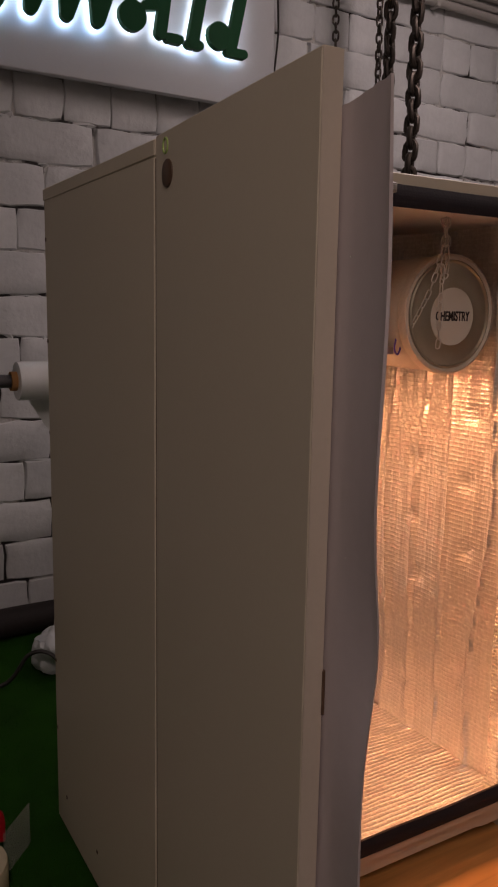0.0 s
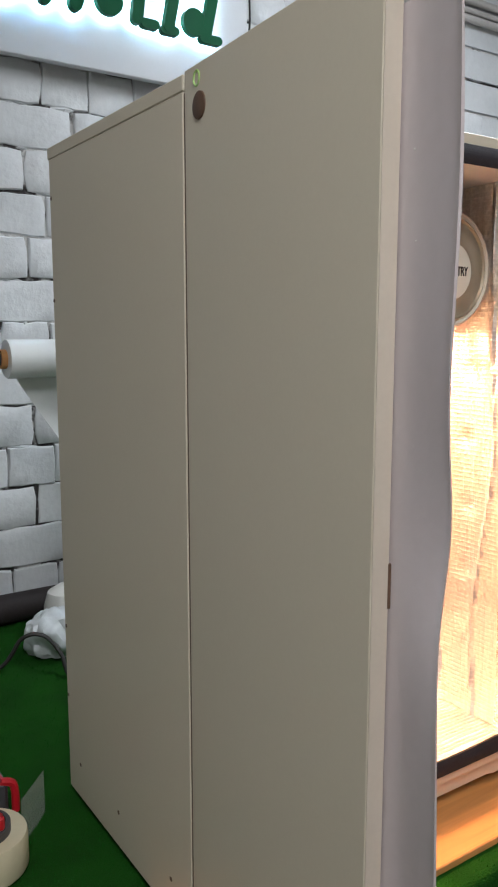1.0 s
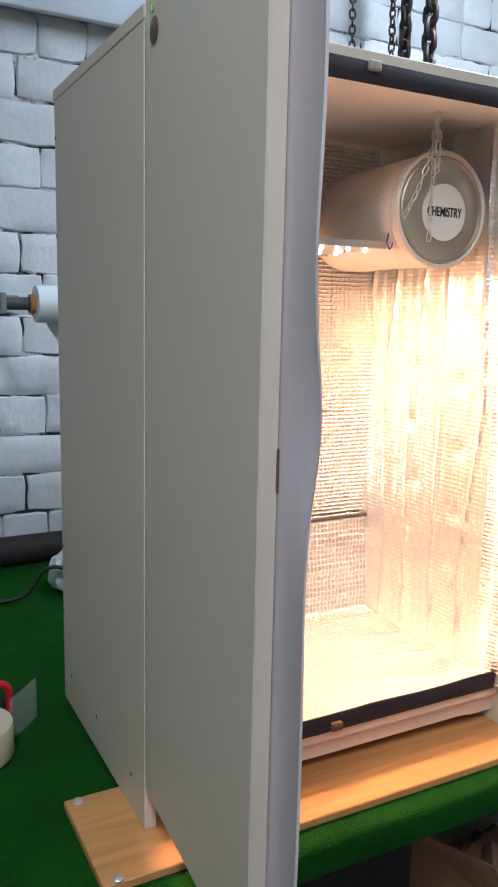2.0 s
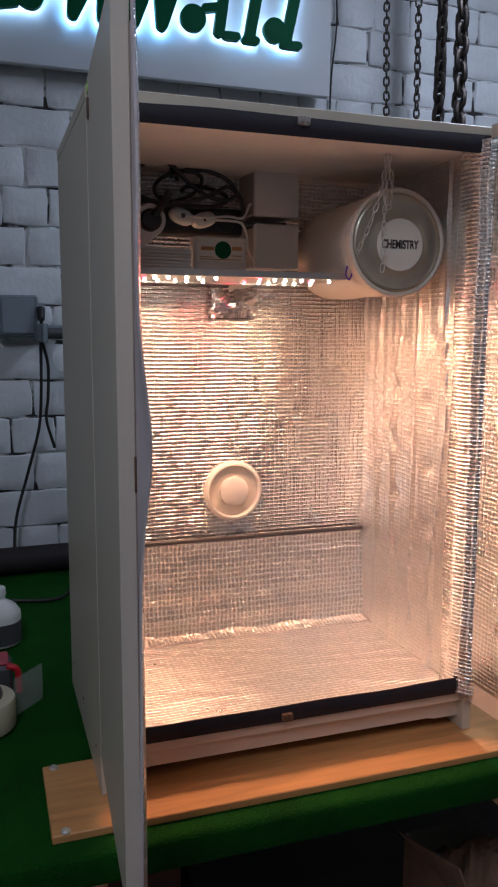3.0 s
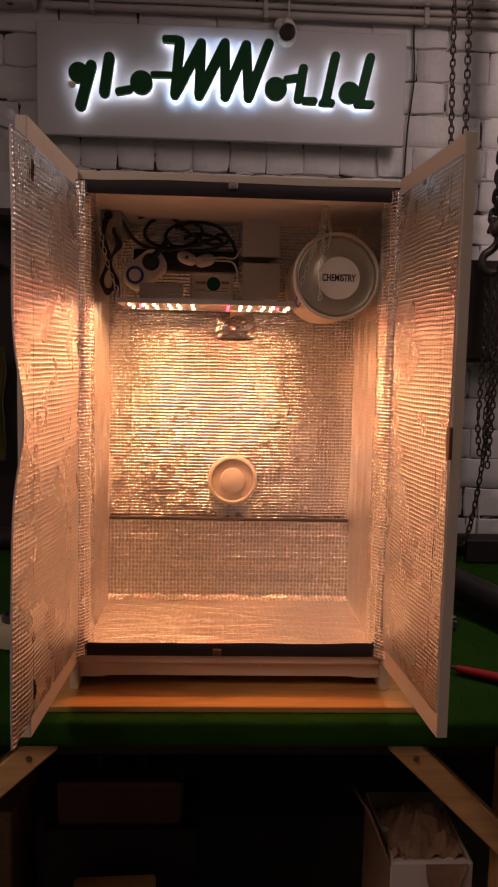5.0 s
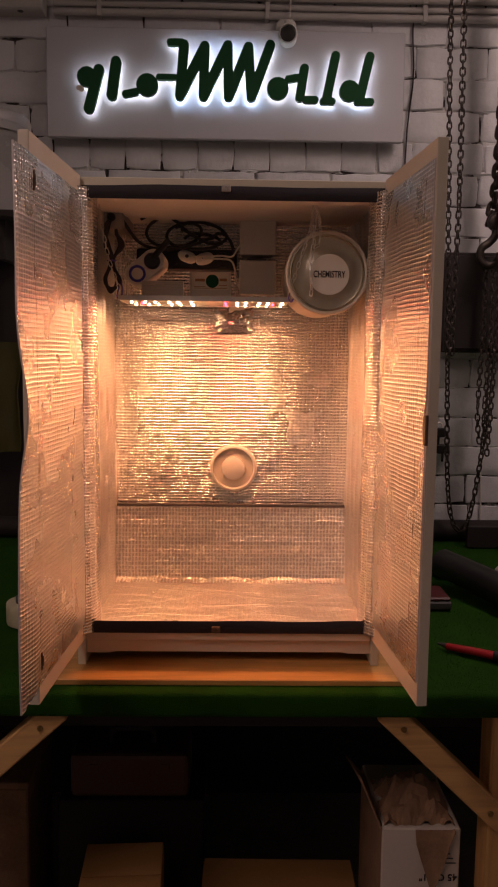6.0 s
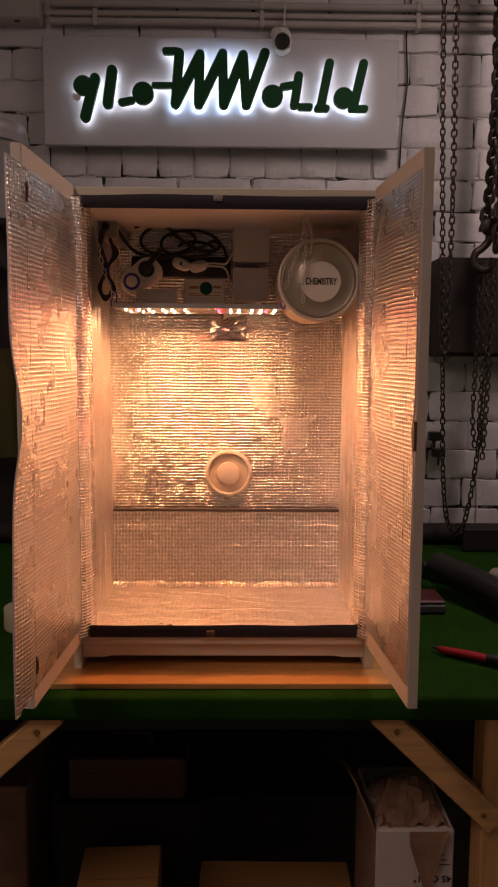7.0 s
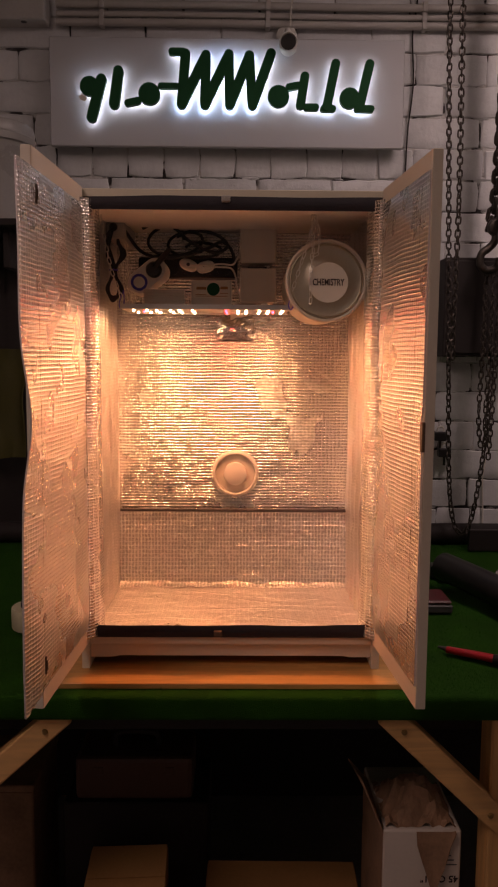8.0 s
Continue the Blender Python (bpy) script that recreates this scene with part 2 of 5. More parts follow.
BRASS = mat("dull_brass", (0.35, 0.23, 0.10), 0.4, metal=0.9, vary=0.2, bump=0.1)
MAROON = mat("dark_maroon_plastic", (0.10, 0.012, 0.015), 0.45, vary=0.12, bump=0.04)
RED = mat("red_plastic", (0.52, 0.010, 0.020), 0.38, vary=0.12, bump=0.04)
PINK = mat("faded_red_plastic", (0.46, 0.06, 0.09), 0.4, vary=0.12, bump=0.04)
DGREY = mat("dark_grey_plastic", (0.07, 0.065, 0.07), 0.5, vary=0.15, bump=0.08)
CREAM = mat("cream_tape", (0.66, 0.58, 0.40), 0.45, vary=0.06, big=12, bump=0.1)
FILM = mat("white_stretch_film", (0.78, 0.80, 0.80), 0.22, vary=0.04, big=10, fine=60, bump=0.2, coat=0.2)
BAGGY = mat("thin_white_bag", (0.62, 0.65, 0.67), 0.4, vary=0.12, big=25, fine=80, bump=0.4, depth=0.003)
CARD = mat("brown_cardboard", (0.46, 0.22, 0.08), 0.8, vary=0.15, big=8, fine=140, bump=0.2)
WCARD = mat("white_carton", (0.66, 0.58, 0.52), 0.65, vary=0.06, big=6, fine=120, bump=0.1)
TORN = mat("torn_brown_carton", (0.32, 0.18, 0.11), 0.85, vary=0.3, big=20, fine=120, bump=0.4)
YELLOW = mat("yellow_green_cloth", (0.06, 0.05, 0.006), 0.7, vary=0.2, big=12, bump=0.2)
CASEBROWN = mat("red_brown_case_plastic", (0.10, 0.045, 0.03), 0.5, vary=0.2, big=9, bump=0.1)
# colours dark goods, and the added boards that stand in for shade
DARKPAINT_SHADE = mat("dark_brown_paint_and_shade", (0.020, 0.013, 0.013), 0.75, vary=0.3, big=6, bump=0.15)
BLUEGREY = mat("blue_grey_plastic", (0.20, 0.23, 0.26), 0.45, vary=0.1, bump=0.05)
TRUNK = mat("off_white_conduit", (0.50, 0.47, 0.45), 0.45, vary=0.1, big=7, bump=0.1)
CLEAR = clear("clear_film", (0.75, 0.78, 0.75), 0.12, 0.22)
BAGFILM = foil("silver_sachet_film", "Z", "X", rough=0.12, bump=0.3, pitch=0.03, thread=0.3, cross=0.2, grit=0.1, ripple=0.1, streak=2.0, sag=9.0)
LED_WARM = glow("warm_diodes", (1.0, 0.86, 0.55), 16.0)
LED_RED = glow("red_diodes", (1.0, 0.03, 0.05), 22.0)
STICKER = mat("shimmering_sticker", (0.42, 0.60, 0.20), 0.25, vary=0.2, big=60, bump=0.02)
LED_PIN = glow("green_pilot_lamp", (0.02, 0.8, 0.25), 0.5)
PANEL = glow("ceiling_diffuser", (0.9, 0.95, 1.0), 2.0)


# ---- mesh helpers ----
def part(name, bm, material, parent=None, label="", smooth=False):
    """One mesh object from a bmesh, under its parent."""
    me = bpy.data.meshes.new(name)
    bmesh.ops.recalc_face_normals(bm, faces=bm.faces[:])
    bm.to_mesh(me)
    bm.free()
    if smooth:
        me.shade_smooth()
        me.set_sharp_from_angle(angle=radians(38))
    for m in material if isinstance(material, (list, tuple)) else [material]:
        me.materials.append(m)
    ob = new(name, me)
    if parent:
        ob.parent = parent
    return tagged(ob, label)


def thing(name, label, category, at=(0, 0, 0), group=""):
    ob = new(name)
    ob.empty_display_size = 0.05
    ob.location = at
    return tagged(ob, label, category, group)


def box(x0, x1, y0, y1, z0, z1, bev=0.002, bm=None, turn=None, seg=1):
    bm = bm or bmesh.new()
    m = Matrix.LocRotScale(((x0 + x1) / 2, (y0 + y1) / 2, (z0 + z1) / 2), None, (x1 - x0, y1 - y0, z1 - z0))
    vs = bmesh.ops.create_cube(bm, size=1, matrix=(turn @ m if turn else m))["verts"]
    if bev:
        es = list({e for v in vs for e in v.link_edges})
        bmesh.ops.bevel(bm, geom=es, offset=bev, segments=seg, affect="EDGES", profile=0.5)
    return bm


def cyl(a, b, r, r2=None, seg=24, bev=0.0, bm=None):
    bm = bm or bmesh.new()
    a, b = Vector(a), Vector(b)
    m = Matrix.Translation((a + b) / 2) @ (b - a).to_track_quat("Z", "Y").to_matrix().to_4x4()
    vs = bmesh.ops.create_cone(bm, cap_ends=True, segments=seg, radius1=r, radius2=r if r2 is None else r2, depth=(b - a).length, matrix=m)["verts"]
    if bev:
        es = [e for e in {e for v in vs for e in v.link_edges} if any(len(f.verts) > 4 for f in e.link_faces)]
        bmesh.ops.bevel(bm, geom=es, offset=bev, segments=2, affect="EDGES", profile=0.5)
    return bm


def lathe(profile, centre, axis=(0, 0, 1), seg=40, bm=None):
    """Turns (radius, height) pairs about an axis through centre."""
    bm = bm or bmesh.new()
    q = Vector(axis).to_track_quat("Z", "Y").to_matrix()
    rings = []
    for r, h in profile:
        rings.append([bm.verts.new(Vector(centre) + q @ Vector((r * math.cos(2 * math.pi * i / seg), r * math.sin(2 * math.pi * i / seg), h))) for i in range(seg)])
    for a, b in zip(rings, rings[1:]):
        for i in range(seg):
            bm.faces.new((a[i], a[(i + 1) % seg], b[(i + 1) % seg], b[i]))
    for ring in (rings[0], rings[-1]):
        bm.faces.new(ring)
    return bm


def spline(points, steps=8):
    """Catmull-Rom through the points."""
    ps = [Vector(p) for p in points]
    ps = [2 * ps[0] - ps[1], *ps, 2 * ps[-1] - ps[-2]]
    out = []
    for a, b, c, d in zip(ps, ps[1:], ps[2:], ps[3:]):
        for i in range(steps):
            t = i / steps
            out.append(0.5 * (2 * b + (c - a) * t + (2 * a - 5 * b + 4 * c - d) * t * t + (3 * b - a - 3 * c + d) * t ** 3))
    return out + [ps[-2]]


def tube(points, r, seg=8, steps=8, bm=None, closed=False):
    bm = bm or bmesh.new()
    ps = spline(points, steps) if steps else [Vector(p) for p in points]
    rings, up = [], Vector((0.13, 0.21, 0.97))
    for i, p in enumerate(ps):
        if closed:
            d = ps[(i + 1) % len(ps)] - ps[i - 1]
        else:
            d = ps[min(i + 1, len(ps) - 1)] - ps[max(i - 1, 0)]
        d.normalize()
        u = (up - up.dot(d) * d)
        if u.length < 1e-4:
            u = d.orthogonal()
        u.normalize()
        up = u
        v = d.cross(u)
        rings.append([bm.verts.new(p + r * (math.cos(2 * math.pi * k / seg) * u + math.sin(2 * math.pi * k / seg) * v)) for k in range(seg)])
    pairs = list(zip(rings, rings[1:])) + ([(rings[-1], rings[0])] if closed else [])
    for a, b in pairs:
        for k in range(seg):
            bm.faces.new((a[k], a[(k + 1) % seg], b[(k + 1) % seg], b[k]))
    if not closed:
        bm.faces.new(rings[0])
        bm.faces.new(rings[-1])
    return bm


def sheet(fn, nu, nv, thick, bm=None, flip=1):
    """A closed skin over the surface fn(u, v), u and v from 0 to 1; its back takes the second material."""
    bm = bm or bmesh.new()
    e = 1e-3
    front, back = [], []
    for i in range(nu + 1):
        rf, rb = [], []
        for j in range(nv + 1):
            u, v = i / nu, j / nv
            p = Vector(fn(u, v))
            n = (Vector(fn(u + e, v)) - Vector(fn(u - e, v))).cross(Vector(fn(u, v + e)) - Vector(fn(u, v - e))).normalized()
            rf.append(bm.verts.new(p))
            rb.append(bm.verts.new(p - n * thick * flip))
        front.append(rf)
        back.append(rb)
    for i in range(nu):
        for j in range(nv):
            bm.faces.new((front[i][j], front[i + 1][j], front[i + 1][j + 1], front[i][j + 1]))
            bm.faces.new((back[i][j], back[i][j + 1], back[i + 1][j + 1], back[i + 1][j])).material_index = 1
    for i in range(nu):
        for j in (0, nv):
            bm.faces.new((front[i][j], front[i + 1][j], back[i + 1][j], back[i][j])).material_index = 1
    for j in range(nv):
        for i in (0, nu):
            bm.faces.new((front[i][j], front[i][j + 1], back[i][j + 1], back[i][j])).material_index = 1
    return bm


def n3(x, y, z):
    return noise.noise(Vector((x, y, z)))


def link_ring(length, width, wire, seg=18, around=8):
    """One chain link in the xz plane, its length along z."""
    pts = []
    r, half = (width - wire) / 2, (length - width) / 2
    for i in range(seg):
        a = 2 * math.pi * i / seg
        s = math.sin(a)
        pts.append((r * math.cos(a), 0, r * s + (half if s > 1e-6 else -half if s < -1e-6 else 0)))
    return tube(pts, wire / 2, around, 0, None, True)


def chain(name, label, points, length, width, wire, material, seg=16, around=7, twist=0.0, category="chain", group=""):
    """A chain that hangs through the points; every link is a part."""
    root = thing(name, label, category, points[0], group)
    bm = link_ring(length, width, wire, seg, around)
    first = part("link", bm, material, root, "", True)
    me = first.data
    ps = spline(points, 24)
    pitch, walked, k = length - 2 * wire * 0.96, 0.0, 0
    made = False
    for a, b in zip(ps, ps[1:]):
        d = b - a
        while walked <= d.length:
            p = a + d.normalized() * walked
            q = d.to_track_quat("Z", "Y").to_matrix().to_4x4()
            m = Matrix.Translation(p - Vector(points[0])) @ q @ pose(0, 0, 0, random.uniform(-5, 5), random.uniform(-4, 4), 90 * (k % 2) + 35 + twist * k + random.uniform(-9, 9))
            ob = first if not made else new("link", me)
            made = True
            ob.parent = root
            ob.matrix_basis = m
            walked += pitch
            k += 1
        walked -= d.length
    return root


def screw(name, at, axis, r, parent, material=ZINC):
    a = Vector(at)
    d = Vector(axis).normalized()
    return part(name, cyl(a, a + d * r * 0.6, r, r * 0.75, 14, 0), material, parent)


def writing(name, text, size, m, material, parent, label="", depth=0.0004):
    cu = bpy.data.curves.new(name, "FONT")
    cu.offset = size * 0.02
    cu.body, cu.size, cu.extrude, cu.align_x, cu.align_y = text, size, depth, "CENTER", "CENTER"
    tmp = bpy.data.objects.new(name, cu)
    scene.collection.objects.link(tmp)
    me = bpy.data.meshes.new_from_object(tmp.evaluated_get(bpy.context.evaluated_depsgraph_get()))
    bpy.data.objects.remove(tmp)
    me.materials.clear()
    me.materials.append(material)
    ob = new(name, me)
    ob.parent = parent
    ob.matrix_basis = m
    return tagged(ob, label)


# ---- room ----
WALL_Y, TOP_Z = 1.225, 0.888
ROOM = (-2.3, 2.7, -3.2, 3.0)  # west, east, south, ceiling


def structure(name, bm, material, label):
    return tagged(part(name, bm, material), label, "", "", "structure")


structure("floor", box(ROOM[0] - 0.2, ROOM[1] + 0.2, ROOM[2] - 0.2, WALL_Y + 0.3, -0.1, 0, 0), CONCRETE, "dark concrete workshop floor")
structure("ceiling", box(ROOM[0] - 0.2, ROOM[1] + 0.2, ROOM[2] - 0.2, WALL_Y + 0.3, ROOM[3], ROOM[3] + 0.1, 0), PLASTER, "grey plaster workshop ceiling")
structure("wall_west", box(ROOM[0] - 0.2, ROOM[0], ROOM[2], WALL_Y, 0, ROOM[3], 0), PLASTER, "plain grey plaster wall")
structure("wall_east", box(ROOM[1], ROOM[1] + 0.2, ROOM[2], WALL_Y, 0, ROOM[3], 0), PLASTER, "plain grey plaster wall")
structure("wall_south", box(ROOM[0] - 0.2, ROOM[1] + 0.2, ROOM[2] - 0.2, ROOM[2], 0, ROOM[3], 0), PLASTER, "plain grey plaster wall")
wall = structure("wall_north", box(ROOM[0] - 0.2, ROOM[1] + 0.2, WALL_Y + 0.0095, WALL_Y + 0.3, 0, ROOM[3], 0), MORTAR, "old brick wall painted white with dark open joints")

fixture = thing("ceiling_light", "white batten ceiling light fixed to the ceiling", "ceiling light", (*LIGHTS[0][:2], 2.9), "ceiling lights")
part("housing", box(-0.16, 0.16, -0.62, 0.62, 0.0, 0.1, 0.008), WHITE, fixture)
part("diffuser", box(-0.13, 0.13, -0.59, 0.59, -0.025, -0.002, 0.004), PANEL, fixture)
copy_thing(fixture, pose(*LIGHTS[1][:2], 2.9))

# ---- workbench ----
bench = thing("workbench", "wooden workbench covered with green artificial turf", "workbench", (0, 0.5, 0))
bench.location = (0, 0, 0)


part("bench_top", box(-1.6, 1.7, -0.105, 1.19, 0.838, TOP_Z, 0.010, None, None, 3), TURF, bench, "top wrapped in worn green artificial turf", True)
# added near-black apron and rear board stand in for under-bench shade
part("shade_apron", box(-1.55, 1.65, 0.010, 0.045, 0.765, 0.836, 0.003), DARKPAINT_SHADE, bench)
part("shade_board", box(-1.55, 1.65, 1.020, 1.040, 0.02, 0.836, 0.003), DARKPAINT_SHADE, bench)
for x in (0.515, -0.60, 1.55, -1.45):
    part("post", box(x, x + 0.085, -0.075, -0.005, 0.0, 0.836, 0.004), PINE_Z, bench)
    part("post", box(x, x + 0.085, 1.05, 1.12, 0.0, 0.836, 0.004), PINE_Z, bench)


def brace(x0, z0, x1, z1, y):
    a, b = Vector((x0, y, z0)), Vector((x1, y, z1))
    ang = math.degrees(math.atan2(b.z - a.z, b.x - a.x))
    ln = (b - a).length
    m = Matrix.Translation((a + b) / 2) @ pose(0, 0, 0, 0, -ang, 0)
    return box(-ln / 2, ln / 2, -0.022, 0.022, -0.0235, 0.0235, 0.003, None, m)


for sx in (1, -1):
    b_ob = part("diagonal_brace", brace(sx * (0.303 if sx > 0 else 0.322), 0.845, sx * (0.543 if sx > 0 else 0.577), 0.614, -0.068), PINE_X, bench)
    for f in (0.14, 0.84):
        p = Vector((sx * ((0.303 if sx > 0 else 0.322) + 0.250 * f), -0.0915, 0.845 - 0.245 * f))
        screw("brace_screw", p, (0, -1, 0), 0.006, b_ob, BRASS)

# pile of the turf where it lies open
rng = random.Random(5)
vs, fs = [], []
for i in range(46000):
    x, y = rng.uniform(-0.85, 0.95), rng.uniform(-0.10, 1.17)
    if -0.37 < x < 0.37 and -0.07 < y < 0.09 or -0.3 < x < 0.3 and 0 < y < 0.38:
        continue
    z = TOP_Z - 0.001
    if i % 6 == 0:
        y, z = -0.1045, rng.uniform(0.842, TOP_Z - 0.004)
    a, hgt, w = rng.uniform(0, 6.283), rng.uniform(0.003, 0.007), rng.uniform(0.0006, 0.0012)
    dx, dy = math.cos(a), math.sin(a)
    tip = (x + dy * hgt * 0.7, y - abs(dx) * hgt * 0.8, z + hgt * 0.35) if i % 6 == 0 else (x + dy * hgt * 0.6, y - dx * hgt * 0.6, z + hgt)
    k = len(vs)
    vs += [(x - dx * w, y - dy * w, z), (x + dx * w, y + dy * w, z), tip]
    fs.append((k, k + 1, k + 2))
me = bpy.data.meshes.new("turf_pile")
me.from_pydata(vs, [], fs)
me.materials.append(BLADE)
pile = new("turf_pile", me)
tagged(pile, "short green plastic turf pile on the bench", "turf", "", "stuff")

# mounting board under the cabinet
board = thing("plywood_board", "pale varnished plywood board bolted onto the turf", "board", (0, 0, TOP_Z))
part("panel", box(-0.376, 0.372, -0.072, 0.102, 0.0, 0.012, 0.0015), PLY, board)
for x, y in ((-0.358, -0.066), (-0.360, 0.092), (0.356, -0.066), (0.356, 0.092)):
    part("bolt", lathe([(0.007, 0.0), (0.0068, 0.002), (0.004, 0.0042), (0.001, 0.0048)], (x, y, 0.012), (0, 0, 1), 14), ZINC, board, "", True)

# ---- grow cabinet ----
HX, Z0, Z1, DEP, T = 0.302, 0.900, 1.848, 0.385, 0.016
cab = thing("grow_cabinet", "cream laminate grow cabinet, doors open, lined with bubble foil", "cabinet", (0, 0, Z0))
cab.location = (0, 0, 0)


def side(sx):
    bm = box(min(sx * HX, sx * (HX - T)), max(sx * HX, sx * (HX - T)), 0.0, DEP - 0.004, Z0, Z1 - T, 0.0012)
    return bm


left_side = part("side_panel", side(-1), LAMINATE, cab)
right_side = part("side_panel", side(1), LAMINATE, cab)
part("top_panel", box(-HX - 0.0005, HX + 0.0005, -0.001, DEP, Z1 - T, Z1, 0.0012), LAMINATE, cab)
part("bottom_panel", box(-HX + T, HX - T, 0.004, DEP - 0.004, 0.950, 0.967, 0.0012), EDGING, cab)
part("back_panel", box(-HX + T, HX - T, DEP - 0.008, DEP - 0.002, 0.92, Z1 - T, 0.0), LAMINATE, cab)


def plinth():
    """Kick rail with a shallow scalloped lower edge."""
    bm = bmesh.new()
    n = 40
    rows = []
    for i in range(n + 1):
        x = -HX + T + (2 * HX - 2 * T) * i / n
        u = abs(2 * i / n - 1)
        zb = 0.919 if u > 0.80 else 0.922
        rows.append([bm.verts.new((x, y, z)) for y, z in ((0.016, zb), (0.016, 0.950), (0.032, 0.950), (0.032, zb))])
    for a, b in zip(rows, rows[1:]):
        for k in range(4):
            bm.faces.new((a[k], a[(k + 1) % 4], b[(k + 1) % 4], b[k]))
    bm.faces.new(rows[0])
    bm.faces.new(rows[-1])
    return bm


part("plinth_rail", plinth(), EDGING, cab)


def foam_strip(zc, half, y0, sag):
    return sheet(lambda u, v: (-0.287 + 0.574 * u, y0 - 0.003 * math.sin(math.pi * v), zc - half + 2 * half * v + sag * n3(u * 3.5, 0.3, zc) * v), 60, 8, 0.006)


part("top_foam_seal", foam_strip(1.8215, 0.0125, -0.003, 0.003), [SEAL, SEAL], cab, "dark foam sealing strip")
part("bottom_foam_seal", foam_strip(0.9800, 0.0130, -0.002, 0.005), [SEAL, SEAL], cab, "dark foam sealing strip")
for z, x in ((1.829, -0.013), (0.977, -0.026)):
    bm = box(x - 0.0085, x + 0.0085, -0.012, -0.004, z - 0.006, z + 0.006, 0.0015)
    box(x - 0.006, x - 0.002, -0.0135, -0.011, z - 0.003, z + 0.003, 0.0005, bm)
    box(x + 0.002, x + 0.006, -0.0135, -0.011, z - 0.003, z + 0.003, 0.0005, bm)
    part("magnetic_catch", bm, GREYBOX if z > 1.5 else BROWN, cab, "small pale plastic magnetic catch")

# foil lining, sheet by sheet
IX = 0.276
part("back_foil", sheet(lambda u, v: (-IX - 0.006 + 2 * (IX + 0.006) * u, 0.366 + 0.004 * n3(u * 4, v * 5, 1) + 0.0015 * n3(u * 17, v * 9, 2), 1.154 + 0.672 * v), 70, 70, 0.003), [FOIL_V, BACKING], cab, "", True)
part("low_foil", sheet(lambda u, v: (-IX - 0.006 + 2 * (IX + 0.006) * u, 0.347 + 0.013 * v + 0.003 * n3(u * 4, v * 3, 5) + 0.0013 * math.sin(v * 23 + 1.5 * n3(u * 2, 0, 3)) + 0.0012 * n3(u * 20, v * 14, 2), 0.974 + 0.180 * v), 90, 50, 0.003), [FOIL_LOW, BACKING], cab, "lower fold of foil below a dark slot", True)
part("crumpled_fold", sheet(lambda u, v: (-IX + 2 * IX * u, 0.318 + 0.030 * v + 0.008 * n3(u * 14, v * 2, 1), 0.9755 + (0.004 + 0.006 * n3(u * 9, 0, 4)) * v * v + 0.0022 * n3(u * 30, v * 4, 7) + 0.0016 * n3(u * 90, v * 7, 7)), 220, 10, 0.002), [FOIL_LOW, BACKING], cab, "crumpled foil fold along the floor", True)
part("slot_rail", box(-IX, IX, 0.352, 0.361, 1.154, 1.161, 0.001), DGREY, cab, "thin dark rail across the back foil")
part("floor_foil", sheet(lambda u, v: (-IX + 2 * IX * u, 0.010 + 0.356 * v, 0.974 + 0.003 * n3(u * 4, v * 4, 9) + 0.0016 * max(0.0, 1 - 7 * abs(n3(u * 3 + v * 4, v * 5, 2))) + 0.0007 * n3(u * 26, v * 22, 5) + 0.006 * max(0, v - 0.93) / 0.07 - 0.002 * (v < 0.03)), 70, 50, 0.004), [FOIL_F, BACKING], cab, "", True)
part("ceiling_lining", sheet(lambda u, v: (-0.285 + 0.57 * u, 0.006 + 0.366 * (1 - v), 1.824 - 0.010 * math.sin(math.pi * v) + 0.003 * n3(u * 4, v * 4, 4)), 40, 24, 0.003), [CEIL, CEIL], cab, "bare cream lining under the top", True)
STAPLES = [(0.30 + 0.02 * math.sin(3 * k), 0.16 + 0.125 * k) for k in range(6)] + [(0.62 + 0.03 * math.sin(2 * k + 1), 0.10 + 0.115 * k) for k in range(7)]


def side_skin(s, d, v):
    """A point of a side lining, d from its front to its back."""
    inset = 0.003 * math.sin(math.pi * d) - 0.0025 * n3(d * 6, v * 2, s) - 0.0020 * n3(d * 24, v * 1.2, 4 + s)
    inset += 0.0045 * max(0.0, 1 - abs(n3(d * 5 + 0.4 * n3(d, v * 3, 2), v * 0.8, 8 + s)) * 9)
    for sd, sv in STAPLES:
        dd, dv = (d - sd) * 0.356, (v - sv) * 0.852
        q = dd * dd + dv * dv
        if q < 0.0016:
            inset += (0.0040 * n3(d * 60, v * 90, s) - 0.0045) * math.exp(-q / 0.00022)
    return (s * (IX + 0.003 - inset), 0.012 + 0.356 * d, 0.972 + 0.852 * v)


for sx in (-1, 1):
    part("side_foil", sheet(lambda u, v, s=sx: side_skin(s, u if s < 0 else 1 - u, v), 84, 150, 0.003), [FOIL_S, BACKING], cab, "foil side lining with folds and stapled dimples", True)

    def roll(u, v, s=sx):
        p = u if s < 0 else 1 - u
        sway = 0.003 * n3(v * 6, 7, s) + 0.0010 * n3(v * 30, p * 3, s)
        bulge = 0.010 * math.sin(math.pi * p)
        return (s * (0.290 - 0.029 * p - bulge * 0.8 + sway), -0.028 + 0.062 * p - bulge * 0.5, 0.970 + 0.858 * v)

    part("hinge_foil_roll", sheet(roll, 12, 120, 0.002), [FOIL_ROLL, BACKING], cab, "foil sheet rolled over the front edge", True)

# screws and pin holes along the outer side
for sx in (-1, 1):
    # brown strip fills the door gap, its colour drawing the dark seam
    part("gap_strip", box(min(sx * 0.2905, sx * 0.3008), max(sx * 0.2905, sx * 0.3008), -0.0040, -0.0003, 0.958, 1.830, 0), BROWN, cab)
